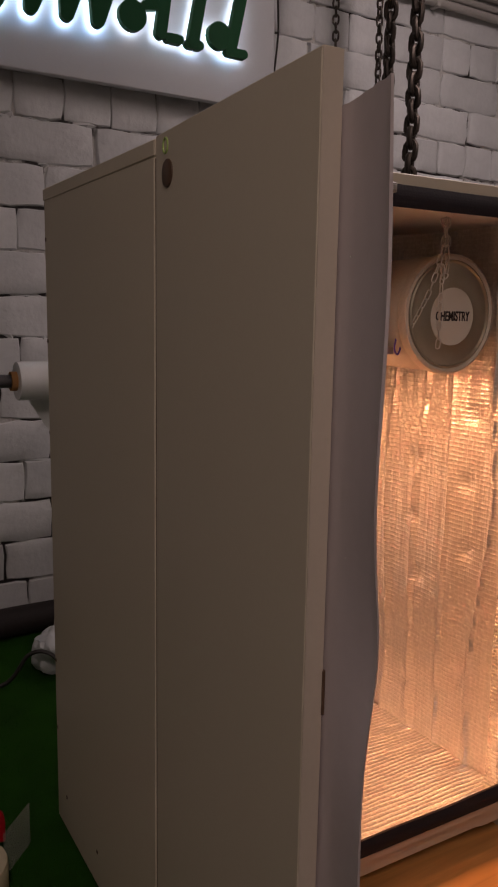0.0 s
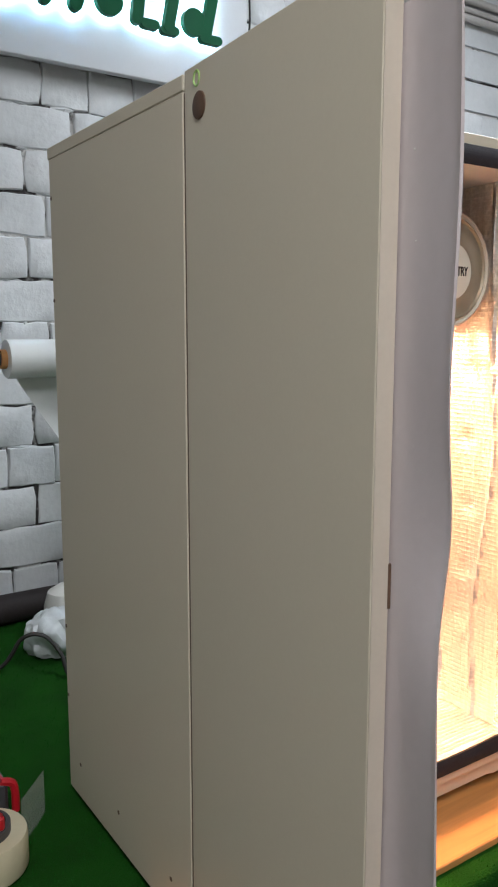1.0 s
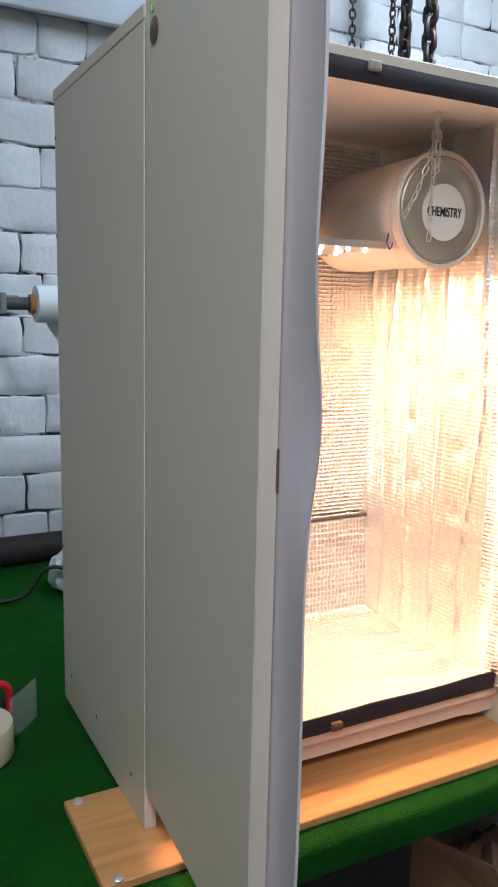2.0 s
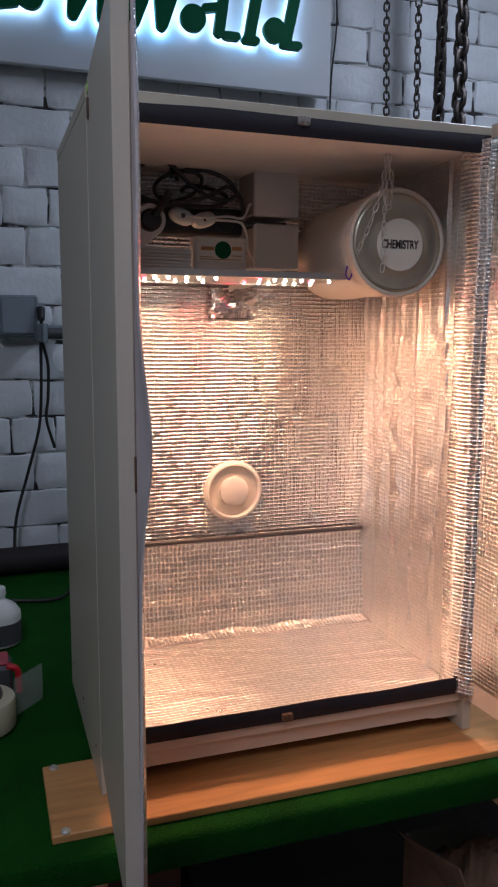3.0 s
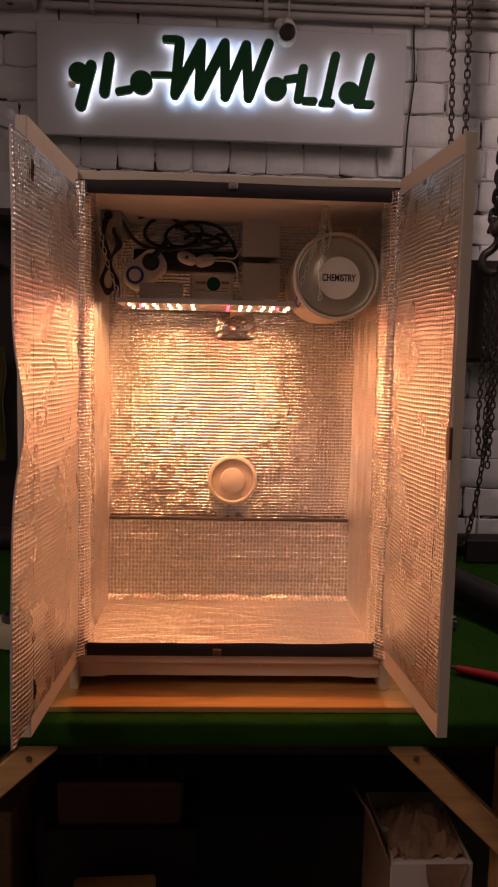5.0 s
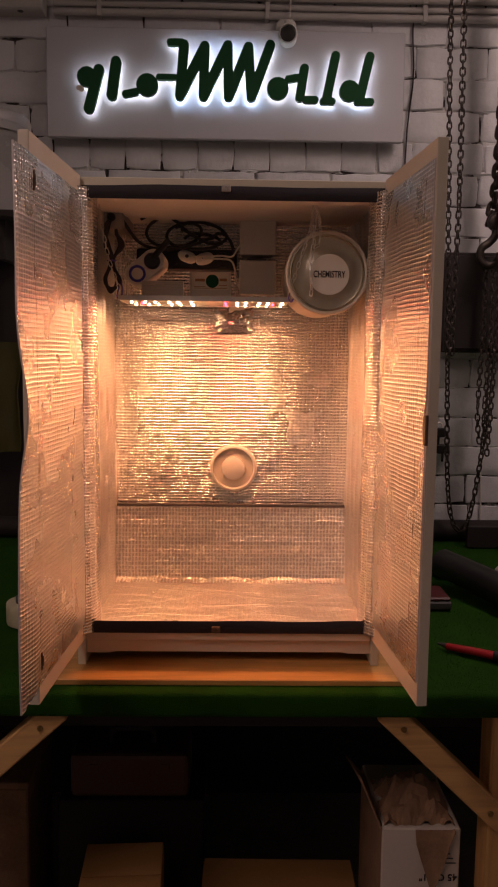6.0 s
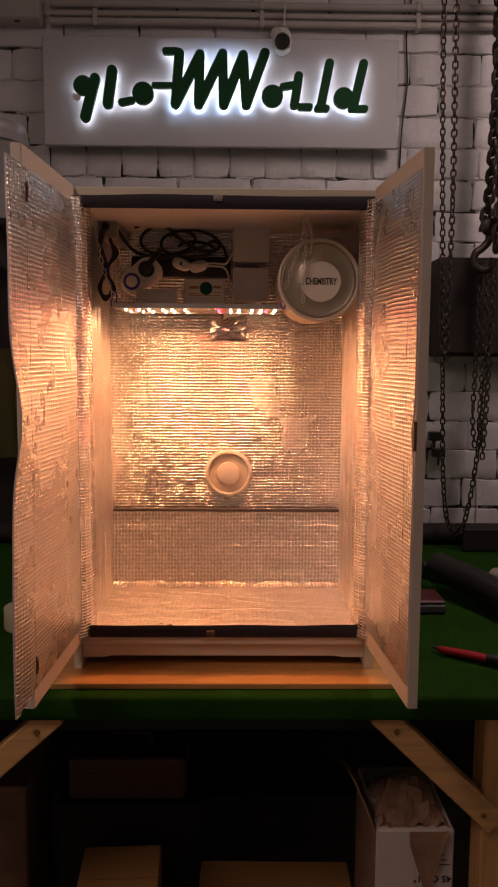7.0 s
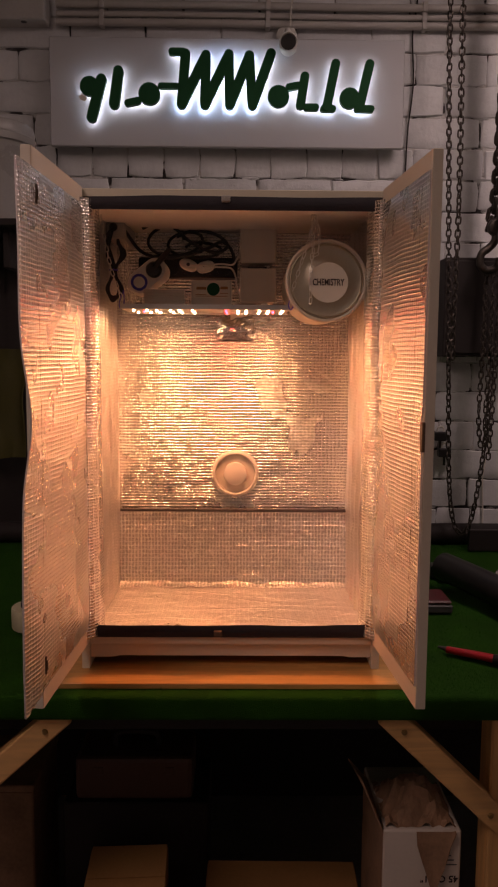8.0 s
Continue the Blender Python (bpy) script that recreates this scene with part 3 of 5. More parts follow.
for y, z in ((0.335, 0.955), (0.20, 0.952), (0.05, 0.948), (0.375, 1.16), (0.376, 1.78), (0.377, 1.64), (0.376, 1.05)):
    part("screw_hole", cyl((-HX - 0.0006, y, z), (-HX + 0.002, y, z), 0.0030, None, 10), BROWN, left_side)


def door(sx):
    """One cabinet door, opened square to the front, with its foil lining."""
    x_in, x_out = sx * 0.2860, sx * 0.3020
    y0, y1, z0, z1 = -0.304, -0.004, 0.957, 1.850
    ob = part("door", box(min(x_in, x_out), max(x_in, x_out), y0, y1, z0, z1, 0.0012), LAMINATE, cab, "cream laminate door standing open")
    part("edge_band", box(min(x_in, x_out) + 0.0004, max(x_in, x_out) - 0.0004, y0 - 0.0007, y0, z0 + 0.001, z1 - 0.001, 0.0), BAND, ob)
    part("inner_veneer", box(min(x_in, x_in - sx * 0.0007), max(x_in, x_in - sx * 0.0007), y0 + 0.001, y1 - 0.001, z0 + 0.001, z1 - 0.001, 0.0), EDGING, ob)
    lz0, lz1 = (0.992, 1.816) if sx < 0 else (0.996, 1.819)

    def lining(u, v):
        s = u if sx < 0 else 1 - u
        z = lz0 + (lz1 - lz0) * v
        wob = 0.006 * n3(v * 3.0, sx, 0.5)
        reach = (0.360 + 0.008 * (1 - v) + 0.004 * math.sin(v * 9) if sx < 0 else 0.301 + 0.002 * n3(v * 5, 2, 2))
        if sx > 0:
            reach -= 0.014 * math.exp(-((z - 1.412) / 0.030) ** 2)
        y = -0.022 - (reach - 0.022) * s
        puff = 0.006 + 0.006 * math.sin(math.pi * min(1, s / 0.85)) + wob * s + 0.0016 * n3(s * 12, v * 20, sx)
        if sx < 0:
            k = min(1.0, max(0.0, (s - 0.52) / 0.28))
            free = max(0.0, (s - 0.87) / 0.13)
            puff = puff * (1 - k) + 0.0036 * k + (1.0 * wob - 0.005 + 0.015 * math.exp(-((z - 1.44) / 0.085) ** 2)) * free + 0.0012 * free * math.sin(s * 150 + 3 * n3(v * 3, 1, 1))
            y += 0.007 * free * math.exp(-((z - 1.40) / 0.06) ** 2)
            z += (0.004 * v - 0.022 * (1 - v) ** 8) * max(0.0, (s - 0.84) / 0.16)
        if sx > 0:
            puff = 0.0030 + (puff - 0.0030) * (1 - s ** 5)
        if sx > 0 or s < 0.84:
            puff = 0.0032 + (puff - 0.0032) * min(1.0, min(v, 1 - v) / 0.05)
        return (x_in - sx * (puff if sx < 0 and s > 0.88 else max(0.0032, puff)), y, z)

    part("foil_lining", sheet(lining, 44, 110, 0.0025, None, -1), [FOIL_D, BACKING], ob, "bubble foil lining, puffed and creased", True)
    # thin brown tube draws the crease's shade along the sheet's overlap
    yc = -0.292 if sx < 0 else -0.262
    base = 0.362 if sx < 0 else 0.301
    pts = []
    for k in range(53):
        s = (-yc - 0.022 + 0.004 * n3(k * 0.2, 3, sx)) / (base - 0.022)
        p = lining(s if sx < 0 else 1 - s, 0.02 + 0.96 * k / 52)
        pts.append((p[0] + sx * (0.0004 + 0.0008 * n3(k * 1.7, 5, sx)), p[1], p[2]))
    part("crease", tube(pts, 0.0006, 5, 4), BROWN, ob, "dark line drawn for the crease's shade")
    for v in (0.955, 0.045) if sx < 0 else ():
        p = lining((-yc - 0.022) / (base - 0.022) if sx < 0 else 1 - (-yc - 0.022) / (base - 0.022), v)
        bm = box(p[0] - 0.002, p[0] + 0.002, p[1] - 0.0025, p[1] + 0.0025, p[2] - 0.015, p[2] + 0.015, 0.0008)
        cyl((p[0] - sx * 0.002, p[1], p[2] - 0.008), (p[0] - sx * 0.002, p[1], p[2] + 0.008), 0.0018, None, 10, 0, bm)
        part("catch_plate", bm, BROWN, ob, "small tarnished catch plate")
    swing = Matrix.Translation((x_out, -0.004, 0))
    ob.matrix_basis = swing @ pose(0, 0, 0, 0, 0, 4.2 if sx > 0 else -3.25) @ swing.inverted()
    return ob


left_door = door(-1)
right_door = door(1)
part("strike_plate", box(-0.2870, -0.2830, -0.3058, -0.296, 1.395, 1.430, 0.0008), BROWN, left_door, "dull strike plate")
part("lock_plate", box(0.2820, 0.2870, -0.3058, -0.294, 1.384, 1.432, 0.0008), BROWN, right_door, "dark lock plate")
# hinge cap and a small ring sticker on the left door's outer face
part("hinge_cap", lathe([(0.0130, 0.0), (0.0128, 0.0012), (0.0118, 0.0016), (0.001, 0.0016)], (-0.3020, -0.036, 1.811), (-1, 0, 0), 26), BROWN, left_door, "round brown hinge cap", True)
bm = tube([(-0.3022, -0.031 + 0.0058 * math.cos(a * 0.3142), 1.8365 + 0.0068 * math.sin(a * 0.3142)) for a in range(20)], 0.0012, 6, 0, None, True)
part("ring_sticker", bm, STICKER, left_door, "small round shimmering green sticker")
for k, (y, z) in enumerate(((-0.335, 1.763), (-0.322, 1.66), (-0.338, 1.60), (-0.326, 1.52), (-0.342, 1.52), (-0.318, 1.72))):
    bm = bmesh.new()
    bmesh.ops.create_icosphere(bm, subdivisions=1, radius=0.0008, matrix=Matrix.Translation((-0.2860 + 0.0012, y, z)))
    part("foil_blister", bm, WHITE, left_door)

# ---- inside the cabinet ----
def P(px, pz):
    """Spot on the sign: across and down from its lettering's upper left, in sign units."""
    return (-0.518 + (px - 127) * 0.00185, 2.520 - (pz - 88) * 0.00184)


lamp = thing("grow_lamp", "flat aluminium grow lamp with warm and red diodes, hung on chains", "lamp", (-0.058, 0.205, 1.63))
lamp.location = (0, 0, 0)
part("board", box(-0.236, 0.119, 0.128, 0.282, 1.6300, 1.6330, 0.0006), ALU, lamp)
part("front_lip", box(-0.236, 0.119, 0.1265, 0.1285, 1.6300, 1.6400, 0.0004), ALU, lamp)
part("back_lip", box(-0.236, 0.119, 0.2815, 0.2835, 1.6270, 1.6400, 0.0004), ALU, lamp)
dome = lathe([(0.0029, 0.0), (0.0028, 0.0020), (0.0022, 0.0034), (0.0009, 0.0040)], (0, 0, 0), (0, 0, -1), 10)
warm = part("diode", dome, LED_WARM, lamp, "", True)
red_me = warm.data.copy()
red_me.materials.clear()
red_me.materials.append(LED_RED)
made = False
for k, x in enumerate((-0.212, -0.184, -0.163, -0.134, -0.115, -0.087, -0.015, 0.010, 0.028, 0.056, 0.075, 0.105)):
    for y in (0.160, 0.238):
        red = k == 6
        ob = new("diode", red_me) if red else (warm if not made else new("diode", warm.data))
        made = made or not red
        ob.parent = lamp
        ob.location = (x, y, 1.6298)
for x in (-0.193, 0.086):
    ob = new("diode", red_me)
    ob.parent = lamp
    ob.location = (x, 0.195, 1.6298)

driver = thing("led_driver", "silver finned power driver resting on the grow lamp", "power driver", (-0.15, 0.25, 1.6335))
part("case", box(-0.048, 0.040, -0.019, 0.019, 0.0005, 0.0455, 0), BOXPL, driver)
for k in range(9):
    part("fin", box(-0.050, 0.042, -0.022, -0.0192, 0.0005 + k * 0.0052, 0.0040 + k * 0.0052, 0.0006), BOXPL, driver)
tag = thing("driver_box", "pale driver box with a printed card, resting on the lamp", "power driver", (-0.050, 0.268, 1.6335))
part("case", box(-0.046, 0.046, -0.008, 0.020, 0.001, 0.070, 0.002), BOXPL, tag)
card = part("card", box(-0.041, 0.041, -0.0088, -0.0082, 0.030, 0.068, 0), PAPER, tag, "cream printed card with a dark disc")
part("card_disc", cyl((0.004, -0.0092, 0.049), (0.004, -0.0088, 0.049), 0.0145, None, 26), GREEN, card)
bm = bmesh.new()
for k, (x0, x1, z) in enumerate(((-0.034, -0.012, 0.051), (0.020, 0.037, 0.052), (-0.036, -0.012, 0.037), (0.019, 0.037, 0.040), (-0.036, 0.036, 0.0335))):
    box(x0, x1, -0.0093, -0.0088, z - (0.003 if k < 2 else 0.0007), z + (0.003 if k < 2 else 0.0007), 0, bm)
part("card_print", bm, CARD, card)

pstrip = thing("power_strip", "black power strip fixed to the foil, with white plugs in it", "power strip", (-0.105, 0.345, 1.737))
pstrip.location = (0, 0, 0)
part("body", box(-0.222, 0.008, 0.318, 0.362, 1.713, 1.760, 0.005, None, None, 2), BLACK, pstrip)
for x in (-0.196, -0.145, -0.105, -0.066, -0.024):
    part("socket", lathe([(0.0185, 0.0), (0.0185, 0.0012), (0.0165, 0.0016), (0.0160, -0.004)], (x, 0.3178, 1.737), (0, -1, 0), 26), BLACK, pstrip)


def plug(x, z, turn):
    ob = thing("mains_plug", "white flat mains plug in the black power strip", "plug", (x, 0.306, z), "white plugs")
    bm = bmesh.new()
    n = 20
    rings = []
    for y, s in ((0.010, 1.0), (0.0, 1.0), (-0.006, 0.86), (-0.010, 0.45)):
        ring = []
        for i in range(n):
            a = 2 * math.pi * i / n
            r = (0.0185 + 0.0035 * math.cos(2 * a)) * s
            ring.append(bm.verts.new((r * math.cos(a) * 1.0, y, r * math.sin(a) * 0.86)))
        rings.append(ring)
    for a, b in zip(rings, rings[1:]):
        for i in range(n):
            bm.faces.new((a[i], a[(i + 1) % n], b[(i + 1) % n], b[i]))
    bm.faces.new(rings[0])
    bm.faces.new(rings[-1])
    part("plug_body", bm, WHITE, ob, "", True)
    part("pin_boss", cyl((0, -0.009, 0), (0, -0.014, 0), 0.0045, 0.003, 14), DGREY, ob, "", True)
    ob.rotation_euler = (0, radians(turn), 0)
    return ob


plug(-0.105, 1.741, 20)
plug(-0.066, 1.737, -15)
cable = thing("white_lead", "thin white mains lead running from the plugs to the boxes", "cable", (0, 0, 0))
part("lead", tube([(-0.100, 0.292, 1.740), (-0.066, 0.284, 1.738), (-0.030, 0.284, 1.741), (-0.004, 0.288, 1.740), (0.006, 0.290, 1.752), (0.013, 0.296, 1.764), (0.022, 0.300, 1.768)], 0.0022, 8), WIRE, cable, "", True)
part("lead", tube([(-0.068, 0.284, 1.734), (-0.032, 0.282, 1.734), (-0.006, 0.284, 1.731), (0.004, 0.284, 1.712), (0.006, 0.284, 1.690), (0.015, 0.284, 1.672), (0.026, 0.290, 1.660)], 0.0022, 8), WIRE, cable, "", True)

adapter = thing("socket_adapter", "white rounded socket adapter with a blue ring and black plug", "adapter", (-0.190, 0.262, 1.707))


def capsule(a, b, r, y0, y1, bev):
    bm = bmesh.new()
    d = (Vector(b) - Vector(a)).normalized()
    ang = math.atan2(d.y, d.x)
    ring = []
    for k in range(15):
        t = ang + math.pi / 2 + math.pi * k / 14
        ring.append((a[0] + r * math.cos(t), a[1] + r * math.sin(t)))
    for k in range(15):
        t = ang - math.pi / 2 + math.pi * k / 14
        ring.append((b[0] + r * math.cos(t), b[1] + r * math.sin(t)))
    layers = [[bm.verts.new((x, y1, z)) for x, z in ring], [bm.verts.new((x, y0 + bev, z)) for x, z in ring]]
    cx, cz = (a[0] + b[0]) / 2, (a[1] + b[1]) / 2
    layers.append([bm.verts.new((cx + (x - cx) * 0.93, y0, cz + (z - cz) * 0.93)) for x, z in ring])
    for p, q in zip(layers, layers[1:]):
        for i in range(len(p)):
            bm.faces.new((p[i], p[(i + 1) % len(p)], q[(i + 1) % len(p)], q[i]))
    bm.faces.new(layers[0])
    bm.faces.new(layers[-1])
    return bm


part("body", capsule((-0.020, -0.014), (0.016, 0.016), 0.0255, -0.030, 0.056, 0.005), WHITE, adapter, "", True)
part("blue_ring", lathe([(0.0185, 0.0), (0.0185, 0.002), (0.0130, 0.002), (0.0130, 0.0)], (-0.019, -0.030, -0.013), (0, -1, 0), 30), BLUE, adapter, "dark blue ring", True)
part("round_button", lathe([(0.0125, 0.0), (0.0125, 0.0025), (0.010, 0.0035), (0.001, 0.0035)], (-0.019, -0.030, -0.013), (0, -1, 0), 30), WHITE, adapter, "", True)
part("black_plug", lathe([(0.0175, 0.0), (0.0175, 0.012), (0.014, 0.018), (0.001, 0.019)], (0.014, -0.030, 0.014), (0, -1, 0), 26), BLACK, adapter, "black round plug", True)
part("plug_neck", tube([(0.016, -0.046, 0.018), (0.026, -0.046, 0.030), (0.038, -0.040, 0.045), (0.046, -0.025, 0.058)], 0.0065, 10), BLACK, adapter, "", True)

junction = thing("junction_box", "small grey junction box in the upper corner", "junction box", (-0.252, 0.25, 1.80))
part("body", box(-0.020, 0.020, -0.075, 0.10, -0.020, 0.020, 0.003), GREYBOX, junction)
part("gland", lathe([(0.009, 0), (0.009, 0.004), (0.0055, 0.010), (0.005, 0.010)], (-0.004, -0.075, 0.004), (0, -1, 0), 18), BLACK, junction, "", True)

coil = thing("black_cable_coil", "black mains cable lying in loose loops", "cable", (0, 0, 0))
loops = []
for k in range(26):
    a = k * 0.62
    loops.append((-0.165 + 0.050 * math.cos(a) + 0.0042 * k, 0.296 + 0.016 * math.sin(k * 0.9), 1.798 + (0.034 - 0.0006 * k) * math.sin(a + 0.3 * math.sin(k * 0.21)) - 0.0011 * k))
part("loop_run", tube(loops, 0.0036, 8, 4), RUBBER, coil, "", True)
part("loop_run", tube([(-0.235, 0.20, 1.800), (-0.205, 0.24, 1.762), (-0.160, 0.27, 1.752), (-0.110, 0.28, 1.758), (-0.060, 0.28, 1.775), (-0.030, 0.285, 1.790), (-0.008, 0.288, 1.776), (0.000, 0.290, 1.750), (-0.004, 0.300, 1.738)], 0.0038, 8), RUBBER, coil, "", True)
part("loop_run", tube([(-0.205, 0.26, 1.815), (-0.165, 0.27, 1.832), (-0.130, 0.27, 1.815), (-0.100, 0.275, 1.790), (-0.060, 0.28, 1.770), (-0.030, 0.28, 1.768), (-0.015, 0.285, 1.784), (-0.040, 0.285, 1.806), (-0.090, 0.285, 1.815), (-0.130, 0.28, 1.800)], 0.0038, 8), RUBBER, coil, "", True)
hank = thing("tied_cable", "black cable folded into a tied hank beside the lamp", "cable", (0, 0, 0))
for k in range(3):
    d = 0.004 * k
    part("strand", tube([(-0.256, 0.175, 1.804), (-0.262 - d, 0.170, 1.780), (-0.268 + d, 0.165, 1.745), (-0.256 + 0.5 * d, 0.160, 1.712), (-0.266 - d * 0.3, 0.160, 1.675), (-0.256, 0.158, 1.648 + d), (-0.243 + d, 0.158, 1.670), (-0.250 - d * 0.4, 0.160, 1.712), (-0.238 + d, 0.165, 1.745), (-0.246, 0.170, 1.778 - d)], 0.0034, 8), RUBBER, hank, "", True)
part("wire_tie", tube([(-0.262, 0.154, 1.712), (-0.253, 0.152, 1.713), (-0.244, 0.155, 1.712)], 0.0016, 6), PURPLE, hank, "", True)

for z0, z1, nm in ((1.743, 1.826, "relay_box"), (1.655, 1.731, "relay_box")):
    rb = thing(nm, "light grey plastic box fixed to the back foil", "control box", (0.055, 0.31, (z0 + z1) / 2), "grey control boxes")
    h = (z1 - z0) / 2
    part("lid", box(-0.041, 0.041, -0.040, -0.028, -h, h, 0.004, None, None, 2), BOXPL, rb)
    part("base", box(-0.038, 0.038, -0.027, 0.055, -h + 0.004, h - 0.004, 0.002), GREYBOX, rb)
    part("cable_slot", box(-0.024, 0.020, -0.032, -0.026, h + 0.0002, h + 0.0045, 0.001), BLACK, rb)

# carbon filter lying along the cabinet's depth
FX, FZ, FY = 0.191, 1.687, 0.096
filt = thing("carbon_filter", "cream fleece carbon filter with grey cap and handwritten label", "air filter", (FX, FY, FZ))
part("fleece_sleeve", lathe([(0.076, 0.004), (0.0805, 0.010), (0.0815, 0.05), (0.0800, 0.12), (0.0812, 0.19), (0.0790, 0.235), (0.070, 0.240)], (0, 0, 0), (0, 1, 0), 56), FLEECE, filt, "", True)
part("rim", lathe([(0.0835, 0.012), (0.0845, 0.004), (0.0835, -0.004), (0.0800, -0.006), (0.0765, -0.003), (0.0760, 0.004)], (0, 0, 0), (0, 1, 0), 56), FLEECE, filt, "pale folded rim", True)
part("end_cap", lathe([(0.0765, 0.003), (0.0760, -0.004), (0.0735, -0.0055), (0.0715, -0.0020), (0.0690, -0.0010), (0.0450, -0.0015), (0.0430, -0.0030), (0.001, -0.0030)], (0, 0, 0), (0, 1, 0), 56), CAP, filt, "grey-green pressed end cap", True)
lbl = part("label", cyl((0.004, -0.0030, -0.003), (0.004, -0.0040, -0.003), 0.0405, None, 40), PAPER, filt, "round cream paper label")
writing("label_writing", "CHEMISTRY", 0.0150, pose(0.004, -0.0044, -0.003, 90, 0, 0) @ Matrix.Diagonal((0.82, 1.25, 1, 1)), INK, lbl)

# vent in the back foil
vent = thing("air_vent", "white round air inlet vent set into the back foil", "vent", (0.005, 0.362, 1.248))
part("outer_ring", lathe([(0.057, 0.004), (0.0570, -0.004), (0.0535, -0.010), (0.0500, -0.011), (0.0480, -0.004), (0.0475, 0.004)], (0, 0, 0), (0, 1, 0), 48), WHITE, vent, "", True)
part("throat", lathe([(0.0472, -0.002), (0.0440, 0.003), (0.0300, 0.004), (0.001, 0.004)], (0, 0, 0), (0, 1, 0), 48), BOXPL, vent, "", True)
part("centre_disc", lathe([(0.026, 0.000), (0.0285, -0.006), (0.0270, -0.012), (0.020, -0.015), (0.001, -0.016)], (0, 0, 0), (0, 1, 0), 40), WHITE, vent, "domed centre disc", True)

sachet = thing("silver_sachet", "small crinkled silver sachet taped below the lamp", "sachet", (0.004, 0.354, 1.598))
part("pouch", sheet(lambda u, v: (-0.044 + 0.088 * u, -0.004 - 0.007 * math.sin(math.pi * u) * math.sin(math.pi * v) + 0.002 * n3(u * 6, v * 6, 4), -0.026 + 0.052 * v), 16, 12, 0.004), [BAGFILM, BAGFILM], sachet)
part("tape_tail", sheet(lambda u, v: (-0.012 + 0.05 * u, -0.006 + 0.002 * math.sin(u * 5), 0.020 + 0.012 * v + 0.012 * u), 8, 3, 0.001), [PAPER, PAPER], sachet)

# hanging chains of the lamp
ch = ("thin_chain", "thin bright zinc chain holding the lamp")
chain(*ch, [(-0.268, 0.10, 1.812), (-0.262, 0.112, 1.76), (-0.250, 0.125, 1.70), (-0.232, 0.136, 1.648)], 0.0160, 0.0080, 0.0018, ZINC, 12, 6, group="lamp chains")
chain(*ch, [(-0.243, 0.26, 1.815), (-0.240, 0.262, 1.76), (-0.236, 0.265, 1.70), (-0.232, 0.268, 1.645)], 0.0160, 0.0080, 0.0018, ZINC, 12, 6, group="lamp chains")
chain(*ch, [(0.160, 0.078, 1.822), (0.154, 0.078, 1.770), (0.136, 0.079, 1.715), (0.117, 0.104, 1.650)], 0.0160, 0.0080, 0.0018, ZINC, 12, 6, group="lamp chains")
chain(*ch, [(0.166, 0.080, 1.822), (0.161, 0.080, 1.76), (0.158, 0.079, 1.70), (0.158, 0.079, 1.645)], 0.0160, 0.0080, 0.0018, ZINC, 12, 6, group="lamp chains")
chain(*ch, [(0.160, 0.088, 1.822), (0.172, 0.086, 1.79), (0.174, 0.085, 1.755), (0.166, 0.083, 1.738), (0.160, 0.083, 1.76)], 0.0160, 0.0080, 0.0018, ZINC, 12, 6, group="lamp chains")
for x, y in ((-0.234, 0.134), (0.121, 0.122)):
    tie = thing("twist_tie", "purple twisted wire tie at the lamp corner", "wire tie", (x, y, 1.642), "twist ties")
    part("wire", tube([(0.004, 0, 0.026), (0.006, -0.003, 0.012), (0.005, -0.002, -0.002), (0.000, -0.002, -0.012), (-0.005, -0.001, -0.004), (-0.002, 0, 0.010), (0.002, 0, 0.022)], 0.0013, 6), PURPLE, tie, "", True)

# ---- wall sign ----
sign = thing("wall_sign", "white sign board with dark green halo-lit shapes", "sign", (0, 1.16, 2.39))
sign.location = (0, 0, 0)
part("panel", box(-0.618, 0.552, 1.165, 1.185, 2.222, 2.568, 0.003), SIGN, sign)


def slab(points, r, y0, y1, grow=0.0):
    """A rounded bar swept flat along a polyline of sign units: overlapping round-ended plates."""
    bm = bmesh.new()
    r = r * 0.00185 + grow
    a, b = P(*points[0]), P(*points[-1])
    d = Vector((b[0] - a[0], b[1] - a[1]))
    ang = math.atan2(d.y, d.x)
    ring = []
    for c, s in ((a, ang + math.pi / 2), (b, ang - math.pi / 2)):
        for k in range(13):
            t = s + math.pi * k / 12
            ring.append((c[0] + r * math.cos(t), c[1] + r * math.sin(t)))
    f, g = ([bm.verts.new((x, y, z)) for x, z in ring] for y in (y0, y1))
    for i in range(len(f)):
        j = (i + 1) % len(f)
        bm.faces.new((f[i], f[j], g[j], g[i]))
    bm.faces.new(f)
    bm.faces.new(g)
    return bm


# plain bars and beads that fill the mark's outline
ZIGZAG = [(316, 96), (309, 181), (352, 98), (350, 181), (392, 96), (394, 181), (428, 98), (434, 181), (466, 94)]
BARS = [((147, 152), (147, 152), 17), ((168, 140), (150, 205), 9), ((198, 126), (190, 182), 9), ((214, 180), (232, 176), 6), ((252, 164), (252, 164), 19), ((272, 150), (300, 150), 5), ((292, 92), (312, 92), 6)]
BARS += [(a, b, 8.5) for a, b in zip(ZIGZAG, ZIGZAG[1:])]
BARS += [((480, 166), (480, 166), 19), ((498, 150), (514, 147), 6), ((526, 132), (519, 180), 8), ((530, 184), (546, 184), 6), ((580, 110), (566, 182), 8), ((560, 186), (576, 186), 6), ((606, 168), (606, 168), 18), ((640, 110), (624, 182), 8), ((620, 186), (644, 186), 6)]
